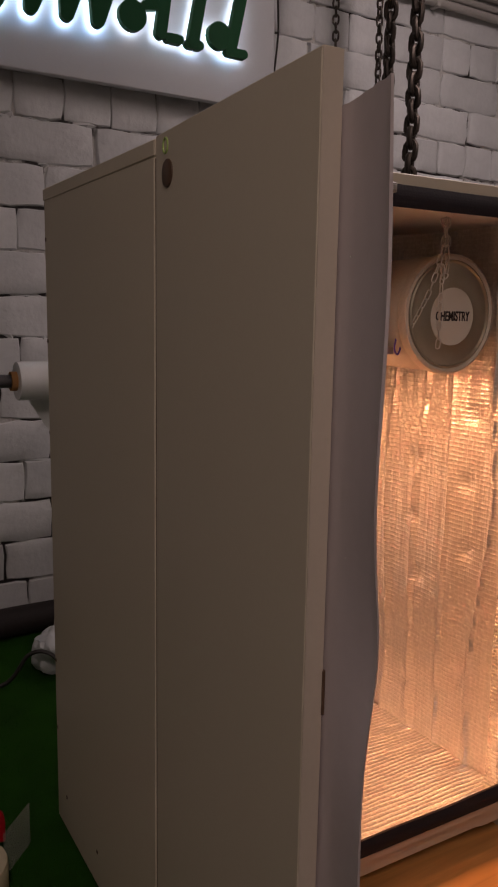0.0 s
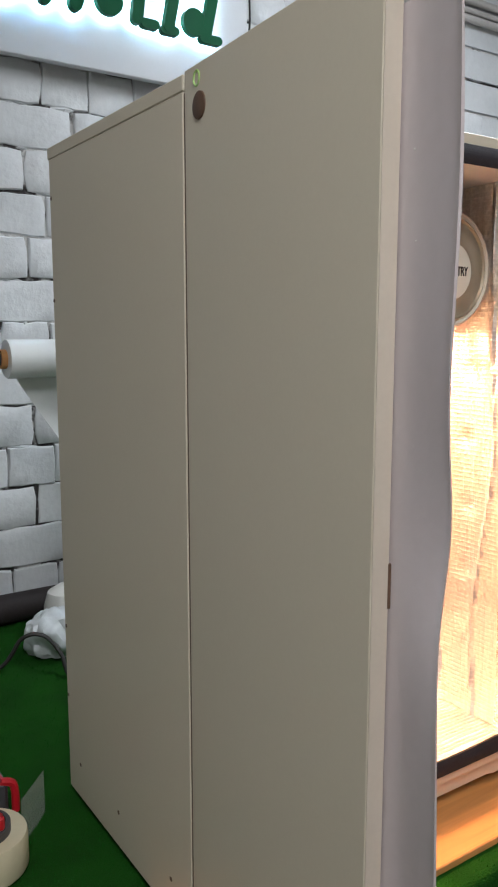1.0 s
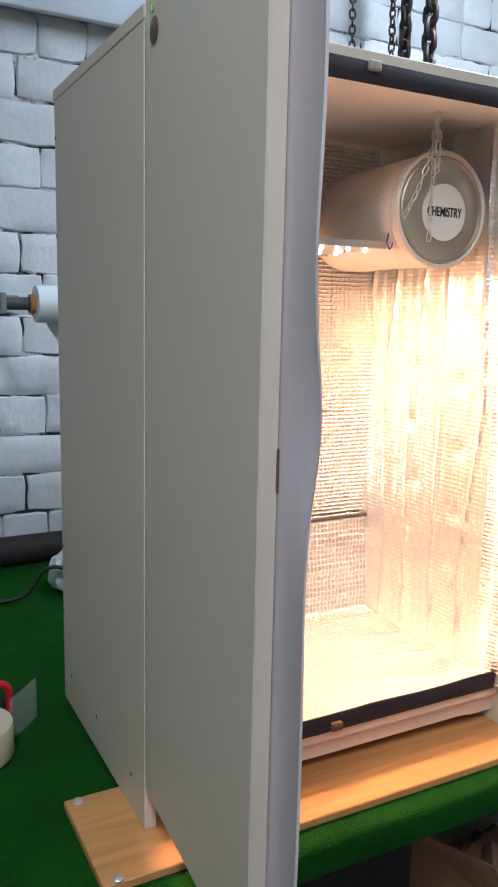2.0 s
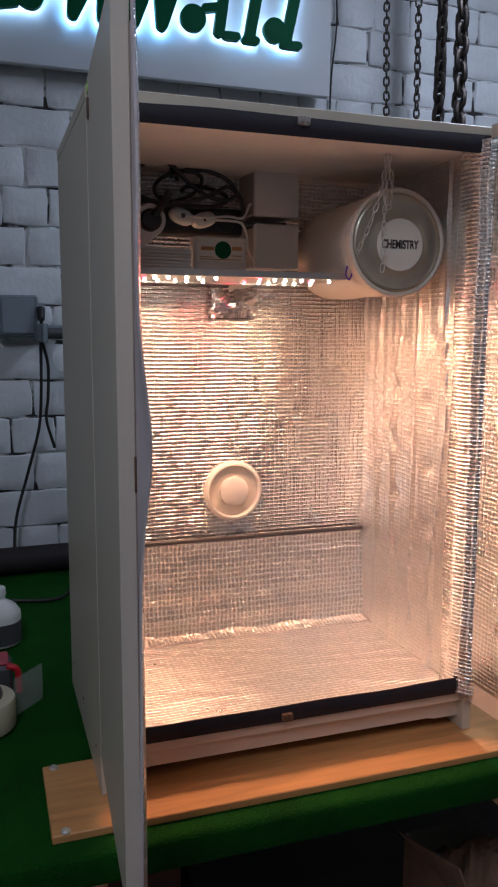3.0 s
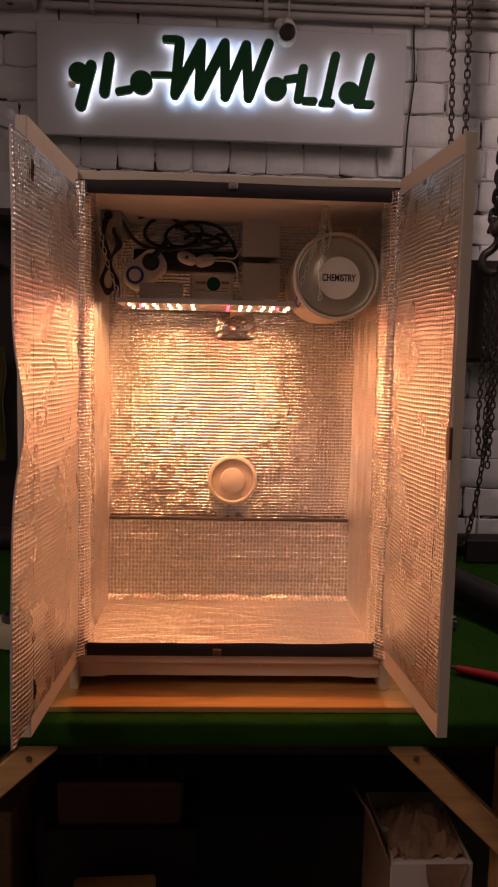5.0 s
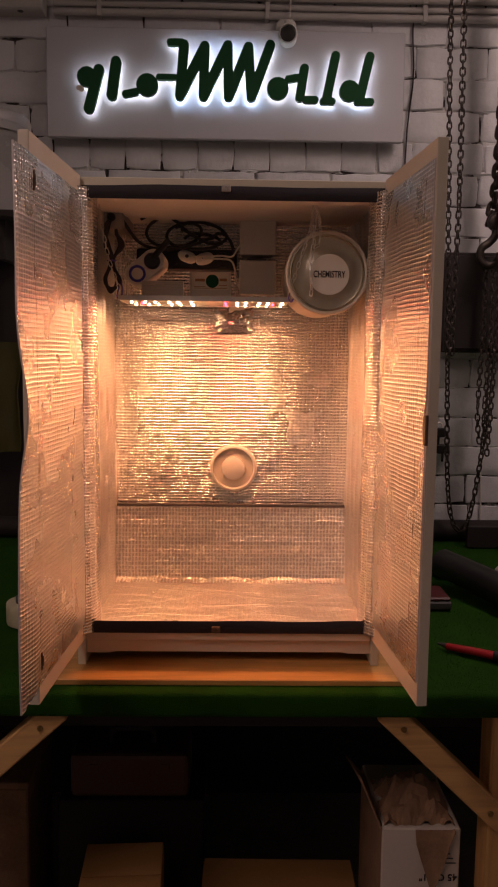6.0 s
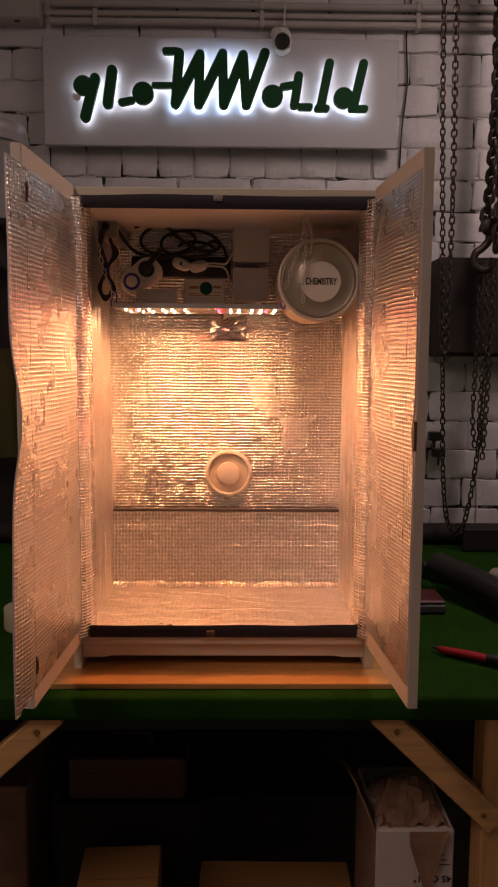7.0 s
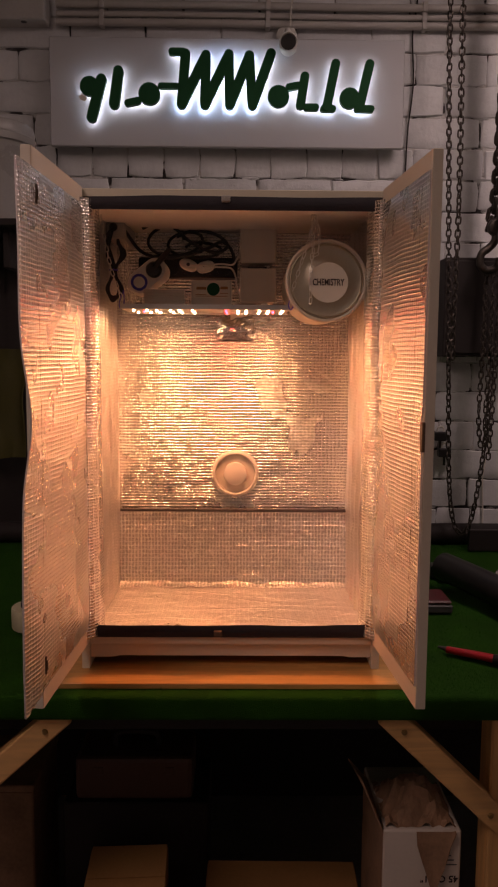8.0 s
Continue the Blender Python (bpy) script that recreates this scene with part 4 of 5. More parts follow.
for k, (a, b, r) in enumerate(BARS):
    b = (b[0] + 0.01, b[1])
    sh = part("green_shape", slab((a, b), r, 1.1300 - 0.0004 * (k % 5), 1.1480), GREEN, sign)
    part("halo_strip", slab((a, b), r, 1.1485, 1.1530, -0.0016), HALO, sh, "white glowing edge behind the shape")
part("chipped_spot", slab(((134, 172), (138, 174)), 5, 1.1275, 1.1290), PAPER, sign, "cream chipped spot on a shape")

# ---- small camera over the sign ----
cctv = thing("wall_camera", "white tubular wall camera with a dark lens", "camera", (0.163, 1.10, 2.531))
part("barrel", lathe([(0.020, 0.055), (0.0285, 0.050), (0.0300, 0.0), (0.0290, -0.012), (0.0265, -0.014), (0.0240, -0.006)], (0, 0, 0), (0.06, 1, 0.10), 30), WHITE, cctv, "", True)
part("lens", lathe([(0.0250, -0.003), (0.0235, -0.010), (0.012, -0.012), (0.001, -0.012)], (0, 0, 0), (0.06, 1, 0.10), 30), BLACK, cctv, "dark glossy lens", True)
part("bracket", tube([(0.0, 0.030, 0.026), (0.0, 0.050, 0.055), (0.0, 0.105, 0.060)], 0.010, 10), WHITE, cctv, "", True)
part("base_plate", cyl((0, 0.100, 0.06), (0, 0.122, 0.06), 0.034, None, 26, 0.003), WHITE, cctv, "", True)
part("lead", tube([(0.010, 0.06, 0.075), (0.012, 0.09, 0.13), (0.022, 0.100, 0.20), (0.030, 0.105, 0.30)], 0.0030, 8), WIRE, cctv, "", True)

# ---- conduits and leads along the wall's top ----
for z, r, y in ((2.685, 0.0125, 1.205), (2.655, 0.010, 1.208), (2.628, 0.0125, 1.205)):
    c = thing("conduit", "off-white plastic conduit clipped along the brick wall", "conduit", (0, y, z), "wall conduits")
    part("pipe", tube([(-0.60, 0, 0), (-0.1, 0, 0.001), (0.4, 0, -0.002), (1.0, 0, 0.001), (1.9, 0, 0)], r, 12, 4), TRUNK, c, "", True)
    for x in (-0.45, 0.10, 0.62, 1.15):
        part("clip", box(x - 0.008, x + 0.008, -r - 0.003, 0.020, -r - 0.003, r + 0.003, 0.002), TRUNK, c)
tr = thing("trunking_box", "off-white junction trunking on the wall corner", "trunking", (-0.70, 1.18, 2.66))
part("box", box(-0.10, 0.075, -0.03, 0.045, -0.045, 0.14, 0.004), TRUNK, tr)
part("knockout", cyl((0.0, -0.005, -0.046), (0.0, -0.005, -0.043), 0.010, None, 16), BLACK, tr)
wl = thing("wall_lead", "thin dark lead running down the wall beside the sign", "cable", (0, 0, 0))
part("lead", tube([(0.600, 1.212, 2.95), (0.598, 1.214, 2.72), (0.585, 1.214, 2.60), (0.592, 1.214, 2.45), (0.578, 1.214, 2.30), (0.574, 1.214, 2.18), (0.572, 1.216, 2.05)], 0.0028, 7), RUBBER, wl, "", True)

# ---- hoist chains ----
heavy = ("hoist_chain", "heavy dark oiled steel hoist chain hanging free")
chain("hand_chain", "dark steel hand chain hanging in a loop", [(0.668, 1.06, 2.98), (0.672, 1.06, 2.5), (0.690, 1.06, 1.9), (0.704, 1.06, 1.5), (0.716, 1.05, 1.13), (0.735, 1.04, 0.98), (0.765, 1.02, 0.952), (0.790, 1.01, 1.03), (0.812, 1.00, 1.22), (0.826, 1.00, 1.42), (0.830, 1.00, 1.56)], 0.0305, 0.0200, 0.0056, STEEL, 14, 6)
chain("hand_chain", "dark steel hand chain hanging straight", [(0.655, 0.86, 2.98), (0.657, 0.86, 2.5), (0.666, 0.865, 2.0), (0.664, 0.87, 1.70), (0.668, 0.88, 1.52)], 0.0300, 0.0200, 0.0056, STEEL, 14, 6)
chain(*heavy, [(0.838, 1.04, 2.98), (0.840, 1.04, 2.4), (0.828, 1.03, 2.05), (0.800, 1.02, 1.93)], 0.0580, 0.0410, 0.0145, STEEL, 16, 8)
chain(*heavy, [(0.826, 0.92, 2.98), (0.828, 0.92, 2.4), (0.832, 0.93, 2.0), (0.826, 0.94, 1.86)], 0.0640, 0.0450, 0.0160, STEEL, 16, 8)
chain(*heavy, [(0.822, 1.00, 1.80), (0.820, 1.00, 1.6), (0.815, 1.00, 1.35), (0.818, 1.00, 1.235)], 0.0290, 0.0190, 0.0048, STEEL, 14, 6)
for dx, dy, end in ((0.022, 0.012, 1.205), (-0.018, 0.020, 1.240)):
    chain(*heavy, [(0.824 + dx, 1.00 + dy, 1.80), (0.822 + dx, 1.00 + dy, 1.6), (0.816 + dx, 1.00 + dy, 1.35), (0.819 + dx * 0.6, 1.00 + dy, end)], 0.0290, 0.0190, 0.0052, STEEL, 14, 6)
hk = thing("hoist_hook", "black forged steel hoist hook hanging on its chain", "hook", (0.80, 0.99, 1.89))
part("hook", tube([(0.020, 0, 0.040), (0.018, 0, 0.010), (0.0, 0, -0.012), (-0.022, 0, -0.030), (-0.026, 0, -0.062), (-0.004, 0, -0.082), (0.026, 0, -0.072), (0.036, 0, -0.045)], 0.0125, 10), STEEL, hk, "", True)
part("eye_block", lathe([(0.012, -0.022), (0.026, -0.016), (0.030, 0.0), (0.026, 0.016), (0.012, 0.022)], (0.022, 0, 0.052), (0, 1, 0), 24), STEEL, hk, "", True)

# ---- wall fixtures to the east ----
panel_box = thing("dark_wall_box", "dark brown painted box fixed on the wall", "wall box", (0.95, 1.17, 1.70))
part("body", box(-0.255, 0.35, -0.060, 0.055, -0.165, 0.163, 0.004), DARKPAINT_SHADE, panel_box)
part("lid", box(-0.245, 0.34, -0.068, -0.061, -0.155, 0.153, 0.004), DARKPAINT_SHADE, panel_box)
for x, z in ((0.718, 1.258), (0.734, 1.200)):
    pk = thing("hanging_clip", "small black clip hanging on a wall nail", "clip", (x, 1.19, z), "black wall clips")
    part("body", box(-0.022, 0.022, -0.014, 0.018, -0.016, 0.016, 0.004), BLACK, pk)
    part("shackle", tube([(-0.012, 0, 0.014), (-0.010, 0, 0.028), (0.0, 0, 0.034), (0.010, 0, 0.028), (0.012, 0, 0.014)], 0.003, 8), ZINC, pk, "", True)
    part("key_tail", box(-0.004, 0.004, -0.004, 0.004, -0.045, -0.014, 0.0015), BLACK, pk)
lead = thing("pale_lead", "thin pale lead hanging down the brick wall", "cable", (0, 0, 0))
part("lead", tube([(0.905, 1.21, 1.45), (0.900, 1.212, 1.25), (0.880, 1.212, 1.12), (0.885, 1.212, 0.98), (0.880, 1.20, 0.90)], 0.0030, 7), WIRE, lead, "", True)

# ---- bench clutter to the east ----
cut = thing("red_cutter", "red plastic handled cutter lying on the turf", "tool", (0.505, 0.076, TOP_Z + 0.004))
cut.rotation_euler = (0, 0, radians(-11))
part("handle", tube([(-0.040, 0.026, 0.008), (-0.015, 0.012, 0.009), (0.02, -0.004, 0.010), (0.055, -0.020, 0.010)], 0.0075, 10), RED, cut, "", True)
part("handle", tube([(-0.038, 0.028, 0.008), (-0.008, 0.020, 0.008), (0.025, 0.010, 0.008), (0.058, -0.006, 0.009)], 0.0065, 10), RED, cut, "", True)
part("jaw", cyl((-0.058, 0.042, 0.007), (-0.036, 0.026, 0.008), 0.0022, 0.007, 12), DGREY, cut, "", True)
part("grip_end", cyl((0.052, -0.016, 0.010), (0.078, -0.026, 0.011), 0.011, 0.012, 14, 0.002), BLACK, cut, "", True)
dk = thing("dark_case", "dark case with a red lid lying on the turf", "case", (0.520, 0.42, TOP_Z))
part("body", box(-0.055, 0.034, -0.05, 0.06, 0.004, 0.026, 0.004), DGREY, dk)
part("lid", box(-0.053, 0.032, -0.048, 0.058, 0.0265, 0.036, 0.004), MAROON, dk)
pt = thing("power_tool", "dark hand power tool with pale grip lying on the bench", "power tool", (0.675, 0.365, TOP_Z))
part("body", tube([(-0.085, 0.24, 0.062), (-0.05, 0.15, 0.060), (-0.005, 0.04, 0.055), (0.03, -0.05, 0.045)], 0.040, 14), BLACK, pt, "", True)
part("nose", cyl((0.028, -0.045, 0.045), (0.045, -0.095, 0.040), 0.030, 0.018, 16, 0.003), DGREY, pt, "", True)
part("grip", tube([(0.03, 0.10, 0.070), (0.07, 0.02, 0.078), (0.095, -0.06, 0.060)], 0.026, 12), GREYBOX, pt, "", True)
part("blue_sleeve", tube([(0.075, -0.06, 0.060), (0.085, -0.14, 0.048), (0.080, -0.20, 0.036)], 0.024, 12), BLUEGREY, pt, "", True)
for k, (x, y, z) in enumerate(((0.595, 0.70, 0.93), (0.612, 0.66, 0.915))):
    pl = thing("pilot_lamp", "small green glowing pilot lamp on a charger", "pilot lamp", (x, y, TOP_Z), "pilot lamps")
    part("charger", box(-0.022, 0.022, -0.02, 0.03, 0.004, z - TOP_Z, 0.004), BLACK, pl)
    part("lamp", lathe([(0.007, 0), (0.006, 0.004), (0.003, 0.006), (0.001, 0.0062)], (-0.004, -0.020, z - TOP_Z - 0.014), (0, -1, 0), 12), LED_PIN, pl)
rail = thing("steel_rail", "dark steel rail lying along the wall on the bench", "rail", (0, 1.13, TOP_Z))
part("bar", tube([(-1.5, 0.01, 0.038), (-0.8, 0, 0.036), (-0.3, -0.005, 0.040), (-0.05, 0.012, 0.036), (0.7, 0, 0.036), (1.6, 0, 0.036)], 0.036, 14, 5), DARKPAINT_SHADE, rail, "", True)
bd = thing("grey_board", "grey board standing against the wall on the bench", "board", (1.02, 1.02, TOP_Z))
part("sheet", box(-0.24, 0.45, -0.01, 0.01, 0.004, 0.075, 0.002), DARKPAINT_SHADE, bd)

# ---- bench clutter to the west ----
td = thing("tape_roll", "cream tape roll on a dark core standing on the turf", "tape roll", (-0.464, 0.272, TOP_Z + 0.004))
part("tape", lathe([(0.036, 0.0), (0.056, 0.001), (0.0575, 0.004), (0.0575, 0.046), (0.056, 0.050), (0.036, 0.050)], (0, 0, 0), (0, 0, 1), 40), CREAM, td, "", True)
part("core", lathe([(0.0358, 0.001), (0.0358, 0.062), (0.030, 0.064), (0.030, 0.056), (0.001, 0.054)], (0, 0, 0), (0, 0, 1), 30), DGREY, td, "", True)
part("tape_tail", sheet(lambda u, v: (0.0560 + 0.05 * u, 0.012 + 0.055 * u, 0.004 + 0.066 * v), 6, 2, 0.0006), [CLEAR, CLEAR], td)
part("red_clip", box(-0.012, 0.022, -0.030, -0.012, 0.062, 0.082, 0.003), RED, td)
ds = thing("tape_dispenser", "grey and red packing tape dispenser on the bench", "tape dispenser", (-0.448, 0.372, TOP_Z + 0.003))
part("body", box(-0.045, 0.040, -0.030, 0.030, 0.0, 0.070, 0.006), DGREY, ds)
part("lid", box(-0.040, 0.034, -0.026, 0.026, 0.070, 0.078, 0.003), PINK, ds)
part("lever", tube([(0.030, -0.024, 0.070), (0.048, -0.026, 0.060), (0.050, -0.026, 0.020)], 0.006, 8), RED, ds, "", True)
sp = thing("white_bottle", "white plastic bottle with a narrow neck and dark label", "bottle", (-0.425, 0.64, TOP_Z + 0.003))
part("body", lathe([(0.040, 0.0), (0.044, 0.003), (0.045, 0.060), (0.044, 0.068), (0.034, 0.082), (0.018, 0.092), (0.014, 0.096), (0.014, 0.102), (0.010, 0.103)], (0, 0, 0), (0, 0, 1), 32), WHITE, sp, "", True)
part("label", lathe([(0.0450, 0.006), (0.0458, 0.007), (0.0458, 0.050), (0.0450, 0.051)], (0, 0, 0), (0, 0, 1), 32), DGREY, sp, "dark wrap-round label", True)
part("cap", lathe([(0.0155, 0.1035), (0.0158, 0.106), (0.0150, 0.120), (0.0120, 0.122), (0.001, 0.1225)], (0, 0, 0), (0, 0, 1), 20), WHITE, sp, "", True)
fr = thing("film_roll", "roll of white stretch film on a wall bracket", "film roll", (-0.228, 0.87, 1.541))
part("film", lathe([(0.020, 0.0), (0.0385, 0.001), (0.0395, 0.004), (0.0395, 0.50), (0.0385, 0.503), (0.020, 0.504)], (0, 0, 0), (1, 0, 0), 36), FILM, fr, "", True)
part("core", lathe([(0.0195, -0.012), (0.0195, 0.02), (0.016, 0.02), (0.016, -0.012)], (0, 0, 0), (1, 0, 0), 30), CARD, fr, "", True)
part("axle", cyl((-0.075, 0, 0), (0.56, 0, 0), 0.0135, None, 18), DGREY, fr, "", True)
for x in (-0.068, 0.55):
    part("bracket", box(x - 0.006, x + 0.006, -0.02, 0.345, -0.022, 0.022, 0.002), BLUEGREY, fr)
part("loose_film", sheet(lambda u, v: (0.012 + 0.12 * (1 - v) + (0.46 - 0.12 * (1 - v)) * u, 0.037 - 0.02 * (1 - v) + 0.012 * math.sin(u * 7 + v * 3), -0.20 + 0.19 * v), 16, 10, 0.0008), [FILM, FILM], fr, "loose end of film hanging down", True)
sk = thing("wall_socket", "grey surface-mounted wall socket with black leads", "socket", (-0.318, 1.21, 1.585))
part("body", box(-0.075, 0.028, -0.045, 0.020, -0.055, 0.055, 0.005), BLUEGREY, sk)
part("cover", box(-0.068, 0.022, -0.052, -0.046, -0.048, 0.048, 0.004), BLUEGREY, sk)
part("conduit_stub", cyl((0.028, -0.02, -0.035), (0.12, -0.02, -0.035), 0.012, None, 16), BLUEGREY, sk, "", True)
part("plug", cyl((0.034, -0.052, 0.020), (0.034, -0.075, -0.010), 0.013, 0.009, 16, 0.002), BLACK, sk, "", True)
part("lead", tube([(0.035, -0.07, -0.006), (0.035, -0.055, -0.06), (0.050, -0.04, -0.13), (0.048, -0.035, -0.22), (0.042, -0.035, -0.28), (0.062, -0.03, -0.36)], 0.0042, 8), RUBBER, sk, "", True)
part("lead", tube([(0.034, -0.07, -0.008), (0.032, -0.05, -0.09), (0.030, -0.04, -0.20), (0.022, -0.035, -0.30), (-0.010, -0.035, -0.42), (-0.045, -0.04, -0.54), (-0.055, -0.06, -0.62), (-0.05, -0.08, -0.675)], 0.0042, 8), RUBBER, sk, "", True)
bag = thing("white_bag", "crumpled white plastic bag with a round jar in it", "bag", (-0.128, 0.90, TOP_Z + 0.003))
bm = bmesh.new()
bmesh.ops.create_icosphere(bm, subdivisions=4, radius=1.0)
for v in bm.verts:
    k = 1 + 0.22 * n3(v.co.x * 1.6, v.co.y * 1.6, v.co.z * 1.6) + 0.30 * abs(n3(v.co.x * 2.2, v.co.y * 2.2, v.co.z * 1.2)) + 0.05 * n3(v.co.x * 7, v.co.y * 7, v.co.z * 5)
    v.co = Vector((v.co.x * 0.065 * k, v.co.y * 0.055 * k, max(0.0, 0.045 + v.co.z * 0.055 * k)))
part("film", bm, BAGGY, bag, "", True)
part("jar", lathe([(0.040, 0.0), (0.052, 0.01), (0.054, 0.07), (0.044, 0.105), (0.020, 0.120), (0.001, 0.122)], (0.055, 0.09, 0), (0, 0, 1), 30), WHITE, bag, "white rounded jar", True)
bl = thing("black_lead", "black lead lying over the bag onto the turf", "cable", (0, 0, 0))
part("lead", tube([(-0.60, 0.95, TOP_Z + 0.006), (-0.42, 0.90, TOP_Z + 0.006), (-0.28, 0.86, TOP_Z + 0.012), (-0.225, 0.85, TOP_Z + 0.072), (-0.185, 0.83, TOP_Z + 0.075), (-0.16, 0.80, TOP_Z + 0.04), (-0.155, 0.76, TOP_Z + 0.006), (-0.10, 0.70, TOP_Z + 0.005)], 0.0045, 8), RUBBER, bl, "", True)

# ---- shelf in the west corner ----
shelf = thing("wall_shelf", "dark narrow wall shelf carrying a bucket", "shelf", (-0.90, 1.03, 1.935))
part("board", box(-0.35, 0.30, -0.17, 0.185, -0.02, 0.0, 0.002), DARKPAINT_SHADE, shelf)
for x in (-0.25, 0.20):
    part("bracket", box(x - 0.01, x + 0.01, -0.12, 0.185, -0.14, -0.021, 0.003), DARKPAINT_SHADE, shelf)
# added panel hides the bright wall, its dark colour replacing the shelf's shade
part("shade_board", box(-0.35, 0.22, 0.140, 0.160, -1.00, -0.0205, 0.003), DARKPAINT_SHADE, shelf, "dark board added to stand in for shade below the shelf")
bk = thing("plastic_bucket", "grey-white plastic bucket with a ribbed lid on the shelf", "bucket", (-0.775, 1.00, 1.936))
part("body", lathe([(0.115, 0.0), (0.120, 0.004), (0.136, 0.235), (0.139, 0.240)], (0, 0, 0), (0, 0, 1), 40), PAIL, bk, "", True)
part("lid", lathe([(0.139, 0.236), (0.146, 0.238), (0.147, 0.258), (0.142, 0.262), (0.144, 0.280), (0.138, 0.296), (0.125, 0.300), (0.120, 0.292), (0.001, 0.290)], (0, 0, 0), (0, 0, 1), 40), PAIL, bk, "ribbed snap-on lid", True)
jk = thing("yellow_vest", "yellow-green vest hanging from the shelf", "vest", (-0.765, 1.06, 1.53))
part("cloth", sheet(lambda u, v: (-0.10 + 0.16 * u + 0.02 * n3(u * 3, v * 3, 2), 0.03 * math.sin(u * 9) + 0.02 * n3(u * 4, v * 2, 6), -0.34 + 0.36 * v), 16, 16, 0.004), [YELLOW, YELLOW], jk, "", True)
part("hanger_loop", tube([(-0.02, 0.01, 0.02), (-0.022, 0.03, 0.10), (-0.02, 0.05, 0.19), (-0.02, 0.05, 0.385)], 0.003, 6), RUBBER, jk)

# ---- under the bench ----
wc = thing("white_carton", "white carton with torn brown flaps under the bench", "carton", (0.385, 0.05, 0.0))
part("body", box(-0.072, 0.088, -0.09, 0.16, 0.0, 0.575, 0.003), WCARD, wc)
# left face gets a darker brown plate than the white front
part("dark_side", box(-0.0735, -0.0722, -0.088, 0.158, 0.004, 0.570, 0), TORN, wc, "brown side face, darker than the front")
part("flap", sheet(lambda u, v: (-0.005 + 0.080 * u, -0.0925 - 0.010 * v, 0.574 - (0.012 + 0.125 * (1 - abs(2 * u - 0.9)) + 0.02 * n3(u * 5, 2, 1)) * v), 14, 5, 0.002), [TORN, TORN], wc, "torn brown flap hanging over the side")
part("flap", sheet(lambda u, v: (-0.072 - 0.045 * v, -0.09 + 0.20 * u, 0.572 + (0.11 - 0.06 * u) * v), 8, 4, 0.003), [TORN, TORN], wc, "torn brown flap standing open")
part("paper_wad", sheet(lambda u, v: (-0.066 + 0.145 * u, -0.08 + 0.17 * v, 0.577 + 0.055 * math.sin(math.pi * u) * math.sin(math.pi * v) + 0.030 * n3(u * 6, v * 6, 3)), 16, 14, 0.003), [TORN, TORN], wc, "crumpled brown paper")
writing("print_line", "45 CM 1\"", 0.020, pose(0.045, -0.0908, 0.470, 90, 180, 0), INK, wc, "upside-down printed size")
bm = bmesh.new()
for k in range(4):
    box(0.030, 0.080 - 0.006 * k, -0.0915, -0.0905, 0.500 + 0.010 * k, 0.502 + 0.010 * k, 0, bm)
part("print_bars", bm, DGREY, wc)
for x, y, w, d, h, label, rz in ((-0.240, 0.14, 0.185, 0.24, 0.340, "brown cardboard box on the dark floor", 3), (0.120, 0.14, 0.36, 0.26, 0.292, "flat brown cardboard box on the floor", -1)):
    cb = thing("cardboard_box", label, "box", (x, y, 0), "boxes under the bench")
    cb.rotation_euler = (0, 0, radians(rz))
    part("body", box(-w / 2, w / 2, -d / 2, d / 2, 0, h, 0.003), CARD, cb)
    part("flap", box(-w / 2 + 0.002, w / 2 - 0.002, -d / 2, -0.002, h + 0.0008, h + 0.0038, 0.001), CARD, cb)
    part("flap", box(-w / 2 + 0.002, w / 2 - 0.002, 0.002, d / 2, h + 0.0008, h + 0.0038, 0.001), CARD, cb)
tc = thing("tool_case", "dark brown tool case with a handle on a dark crate", "tool case", (-0.250, 0.45, 0.0))
part("crate", box(-0.18, 0.19, -0.10, 0.14, 0.0, 0.398, 0.004), DARKPAINT_SHADE, tc)
part("body", box(-0.150, 0.150, -0.09, 0.07, 0.400, 0.513, 0.012, None, None, 2), CASEBROWN, tc)
part("handle", tube([(-0.055, -0.02, 0.510), (-0.050, -0.02, 0.545), (0.0, -0.02, 0.552), (0.050, -0.02, 0.545), (0.055, -0.02, 0.510)], 0.008, 10), DARKPAINT_SHADE, tc, "", True)
for x in (-0.09, 0.09):
    part("latch", box(x - 0.012, x + 0.012, -0.093, -0.089, 0.470, 0.490, 0.001), CASEBROWN, tc)
ob = thing("pale_box", "pale box standing under the bench", "box", (-0.60, 0.45, 0.0))
part("body", box(-0.12, 0.10, -0.12, 0.14, 0.0, 0.44, 0.004), TORN, ob)
part("lid", box(-0.124, 0.104, -0.124, 0.144, 0.441, 0.458, 0.003), TORN, ob)

# ---- bricks of the north wall, one by one ----
brick_rng = random.Random(11)


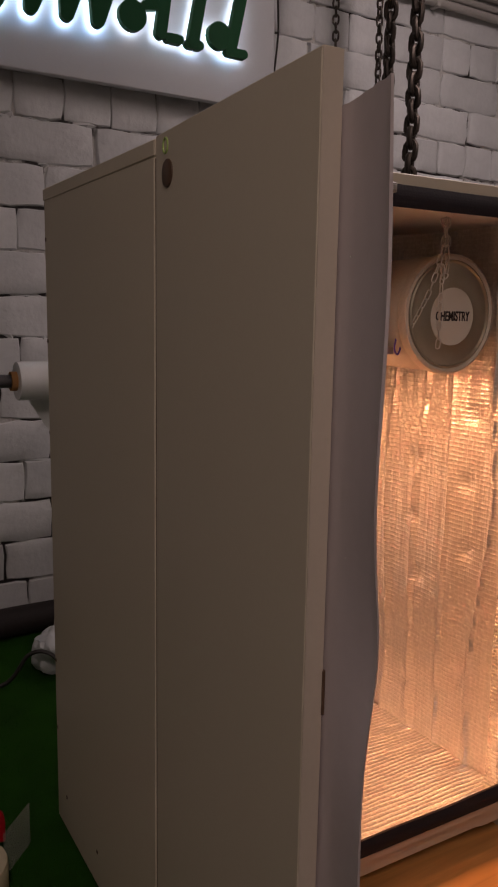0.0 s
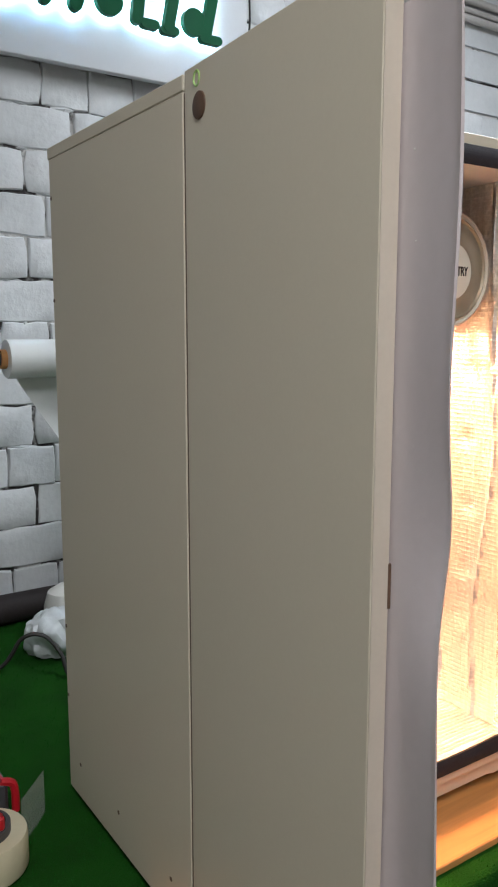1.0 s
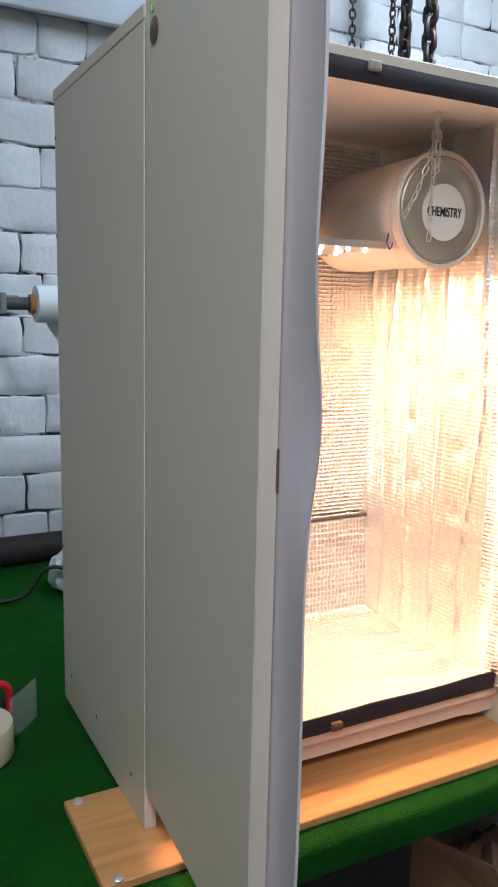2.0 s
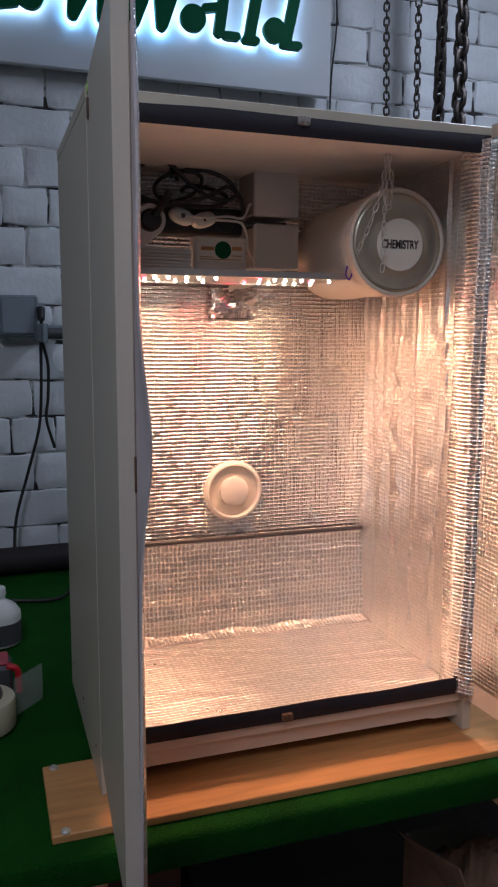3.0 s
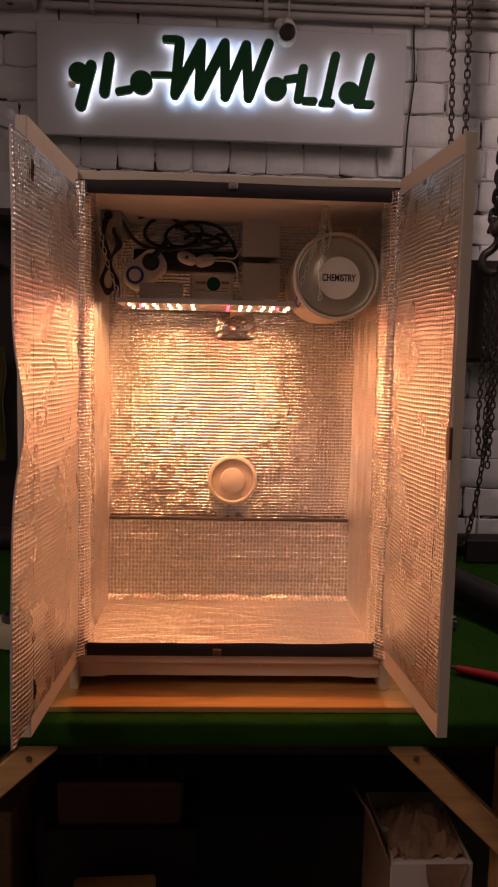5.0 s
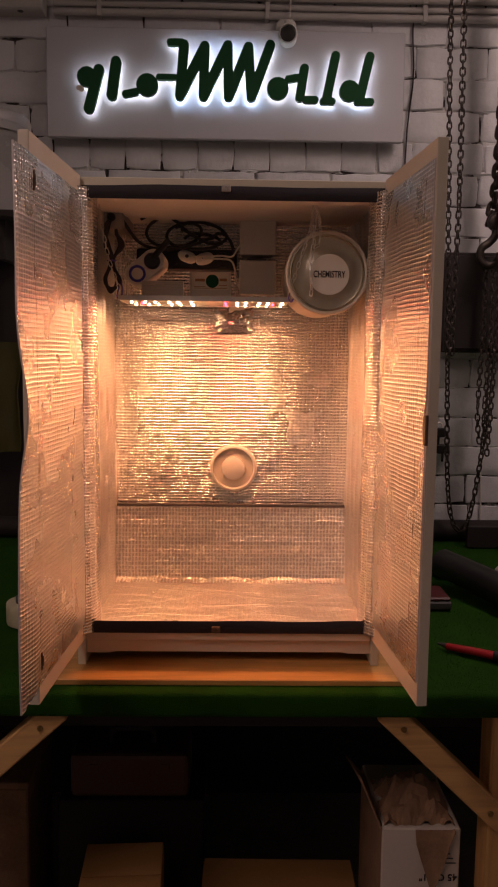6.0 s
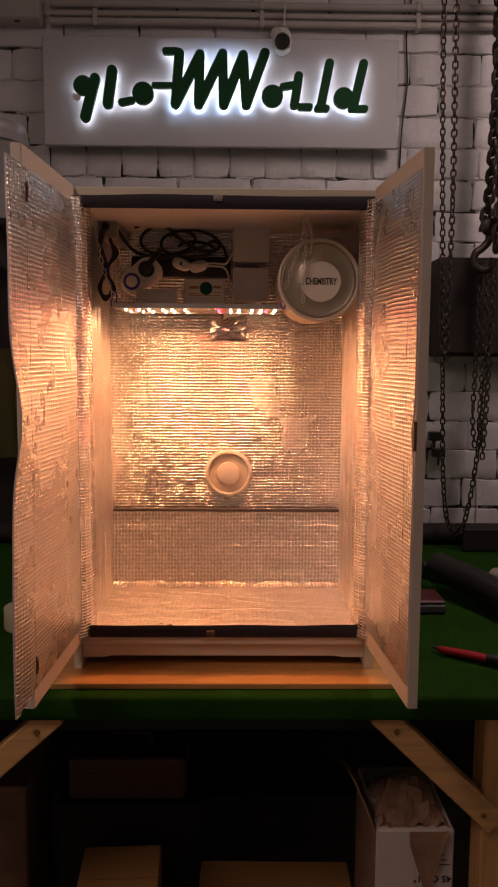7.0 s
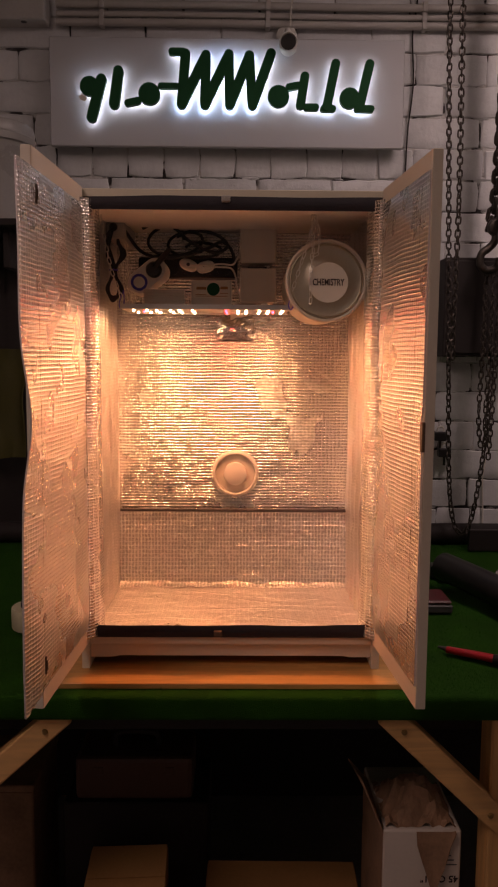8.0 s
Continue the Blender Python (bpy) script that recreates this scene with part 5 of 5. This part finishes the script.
def brick_mesh(w, h, k):
    """A hand-painted brick face: soft worn rim, slightly uneven outline, its front at y = 0."""
    bm = bmesh.new()
    nx, nz = (6, 3) if w > 0.2 else (4, 3)
    grid = []
    for i in range(nx + 1):
        col = []
        for j in range(nz + 1):
            x, z = w * (i / nx - 0.5), h * (j / nz - 0.5)
            rim = i in (0, nx) or j in (0, nz)
            corner = i in (0, nx) and j in (0, nz)
            x += brick_rng.uniform(-1, 1) * (0.0034 if rim else 0.004) - (math.copysign(brick_rng.uniform(0.001, 0.005), x) if corner else 0)
            z += brick_rng.uniform(-1, 1) * (0.0030 if rim else 0.003) - (math.copysign(brick_rng.uniform(0.0, 0.0035), z) if corner else 0)
            col.append(bm.verts.new((x, (brick_rng.uniform(0.0005, 0.0022) if rim else brick_rng.uniform(-0.0008, 0.0008)), z)))
        grid.append(col)
    for i in range(nx):
        for j in range(nz):
            bm.faces.new((grid[i][j], grid[i + 1][j], grid[i + 1][j + 1], grid[i][j + 1]))
    rim = [grid[i][0] for i in range(nx)] + [grid[nx][j] for j in range(nz)] + [grid[i][nz] for i in range(nx, 0, -1)] + [grid[0][j] for j in range(nz, 0, -1)]
    for y, sx, sz in ((0.0045, 0.0032, 0.0030), (0.022, 0.0036, 0.0034)):
        outer = [bm.verts.new((v.co.x + math.copysign(sx if y < 0.01 else sx - 0.0028, v.co.x), y, v.co.z + math.copysign(sz if y < 0.01 else sz - 0.0028, v.co.z))) for v in rim]
        for a in range(len(rim)):
            b = (a + 1) % len(rim)
            bm.faces.new((rim[a], rim[b], outer[b], outer[a]))
        rim = outer
    bmesh.ops.recalc_face_normals(bm, faces=bm.faces[:])
    mesh = bpy.data.meshes.new("brick")
    bm.to_mesh(mesh)
    bm.free()
    mesh.shade_smooth()
    mesh.set_sharp_from_angle(angle=radians(42))
    mesh.materials.append(BRICK)
    return mesh


PITCH, JOINT = 0.1035, 2.239
stretchers = [brick_mesh(0.241, 0.0930, k) for k in range(8)]
headers = [brick_mesh(0.1125, 0.0930, k) for k in range(8)]
for c in range(-14, 8):
    zc = JOINT - PITCH / 2 + c * PITCH
    if not 0.86 < zc < 2.98:
        continue
    head = c % 3 == 0
    step = 0.1215 if head else 0.2530
    x = -1.35 + (0.0685 if head else (0.03 if c % 2 else 0.156))
    while x < 1.55:
        low = zc < 1.85
        if not (low and 0.08 < x < 0.42) and not (low and -1.35 < x < -0.75):
            mesh = brick_rng.choice(headers if head else stretchers)
            ob = new("brick", mesh)
            ob.parent = wall
            ob.matrix_basis = Matrix.Translation((x, WALL_Y + brick_rng.uniform(-0.002, 0.004), zc + brick_rng.uniform(-0.0015, 0.0015))) @ pose(0, 0, 0, 0, brick_rng.uniform(-0.7, 0.7), 180 * brick_rng.randint(0, 0))
        x += step
# plaster crumbs smeared over some joints
crumb = bmesh.new()
for i in range(260):
    cx, cc = brick_rng.uniform(-0.9, 1.2), brick_rng.randint(-12, 6)
    cz = JOINT + cc * PITCH + brick_rng.uniform(-0.006, 0.006)
    if cz < 0.95 or cz > 2.9:
        continue
    n, rw, rh = 11, brick_rng.uniform(0.008, 0.045), brick_rng.uniform(0.004, 0.013)
    ring = []
    for q in range(n):
        a = 2 * math.pi * q / n
        w = brick_rng.uniform(0.5, 1.25)
        ring.append(crumb.verts.new((cx + rw * w * math.cos(a), WALL_Y + 0.0095, cz + rh * w * math.sin(a))))
    mid = crumb.verts.new((cx, WALL_Y + brick_rng.uniform(-0.001, 0.004), cz))
    for q in range(n):
        crumb.faces.new((ring[q], ring[(q + 1) % n], mid))
smear = part("mortar_smear", crumb, BRICK, wall, "", True)
tagged(smear, "white painted mortar smears in the joints", "", "", "stuff")
# the rest, out of sight behind the cabinet and at the far ends, in one piece
bm = bmesh.new()
for c in range(-20, 8):
    zc = JOINT - PITCH / 2 + c * PITCH
    for x in np.arange(-2.2, 2.6, 0.253):
        if -1.45 < x < 1.5 and zc > 0.86:
            continue
        box(x - 0.12, x + 0.12, WALL_Y, WALL_Y + 0.02, zc - 0.0465, zc + 0.0465, 0, bm)
rest = part("brick_rest", bm, BRICK, wall)
tagged(rest, "white painted bricks at the far ends of the wall", "", "", "stuff")
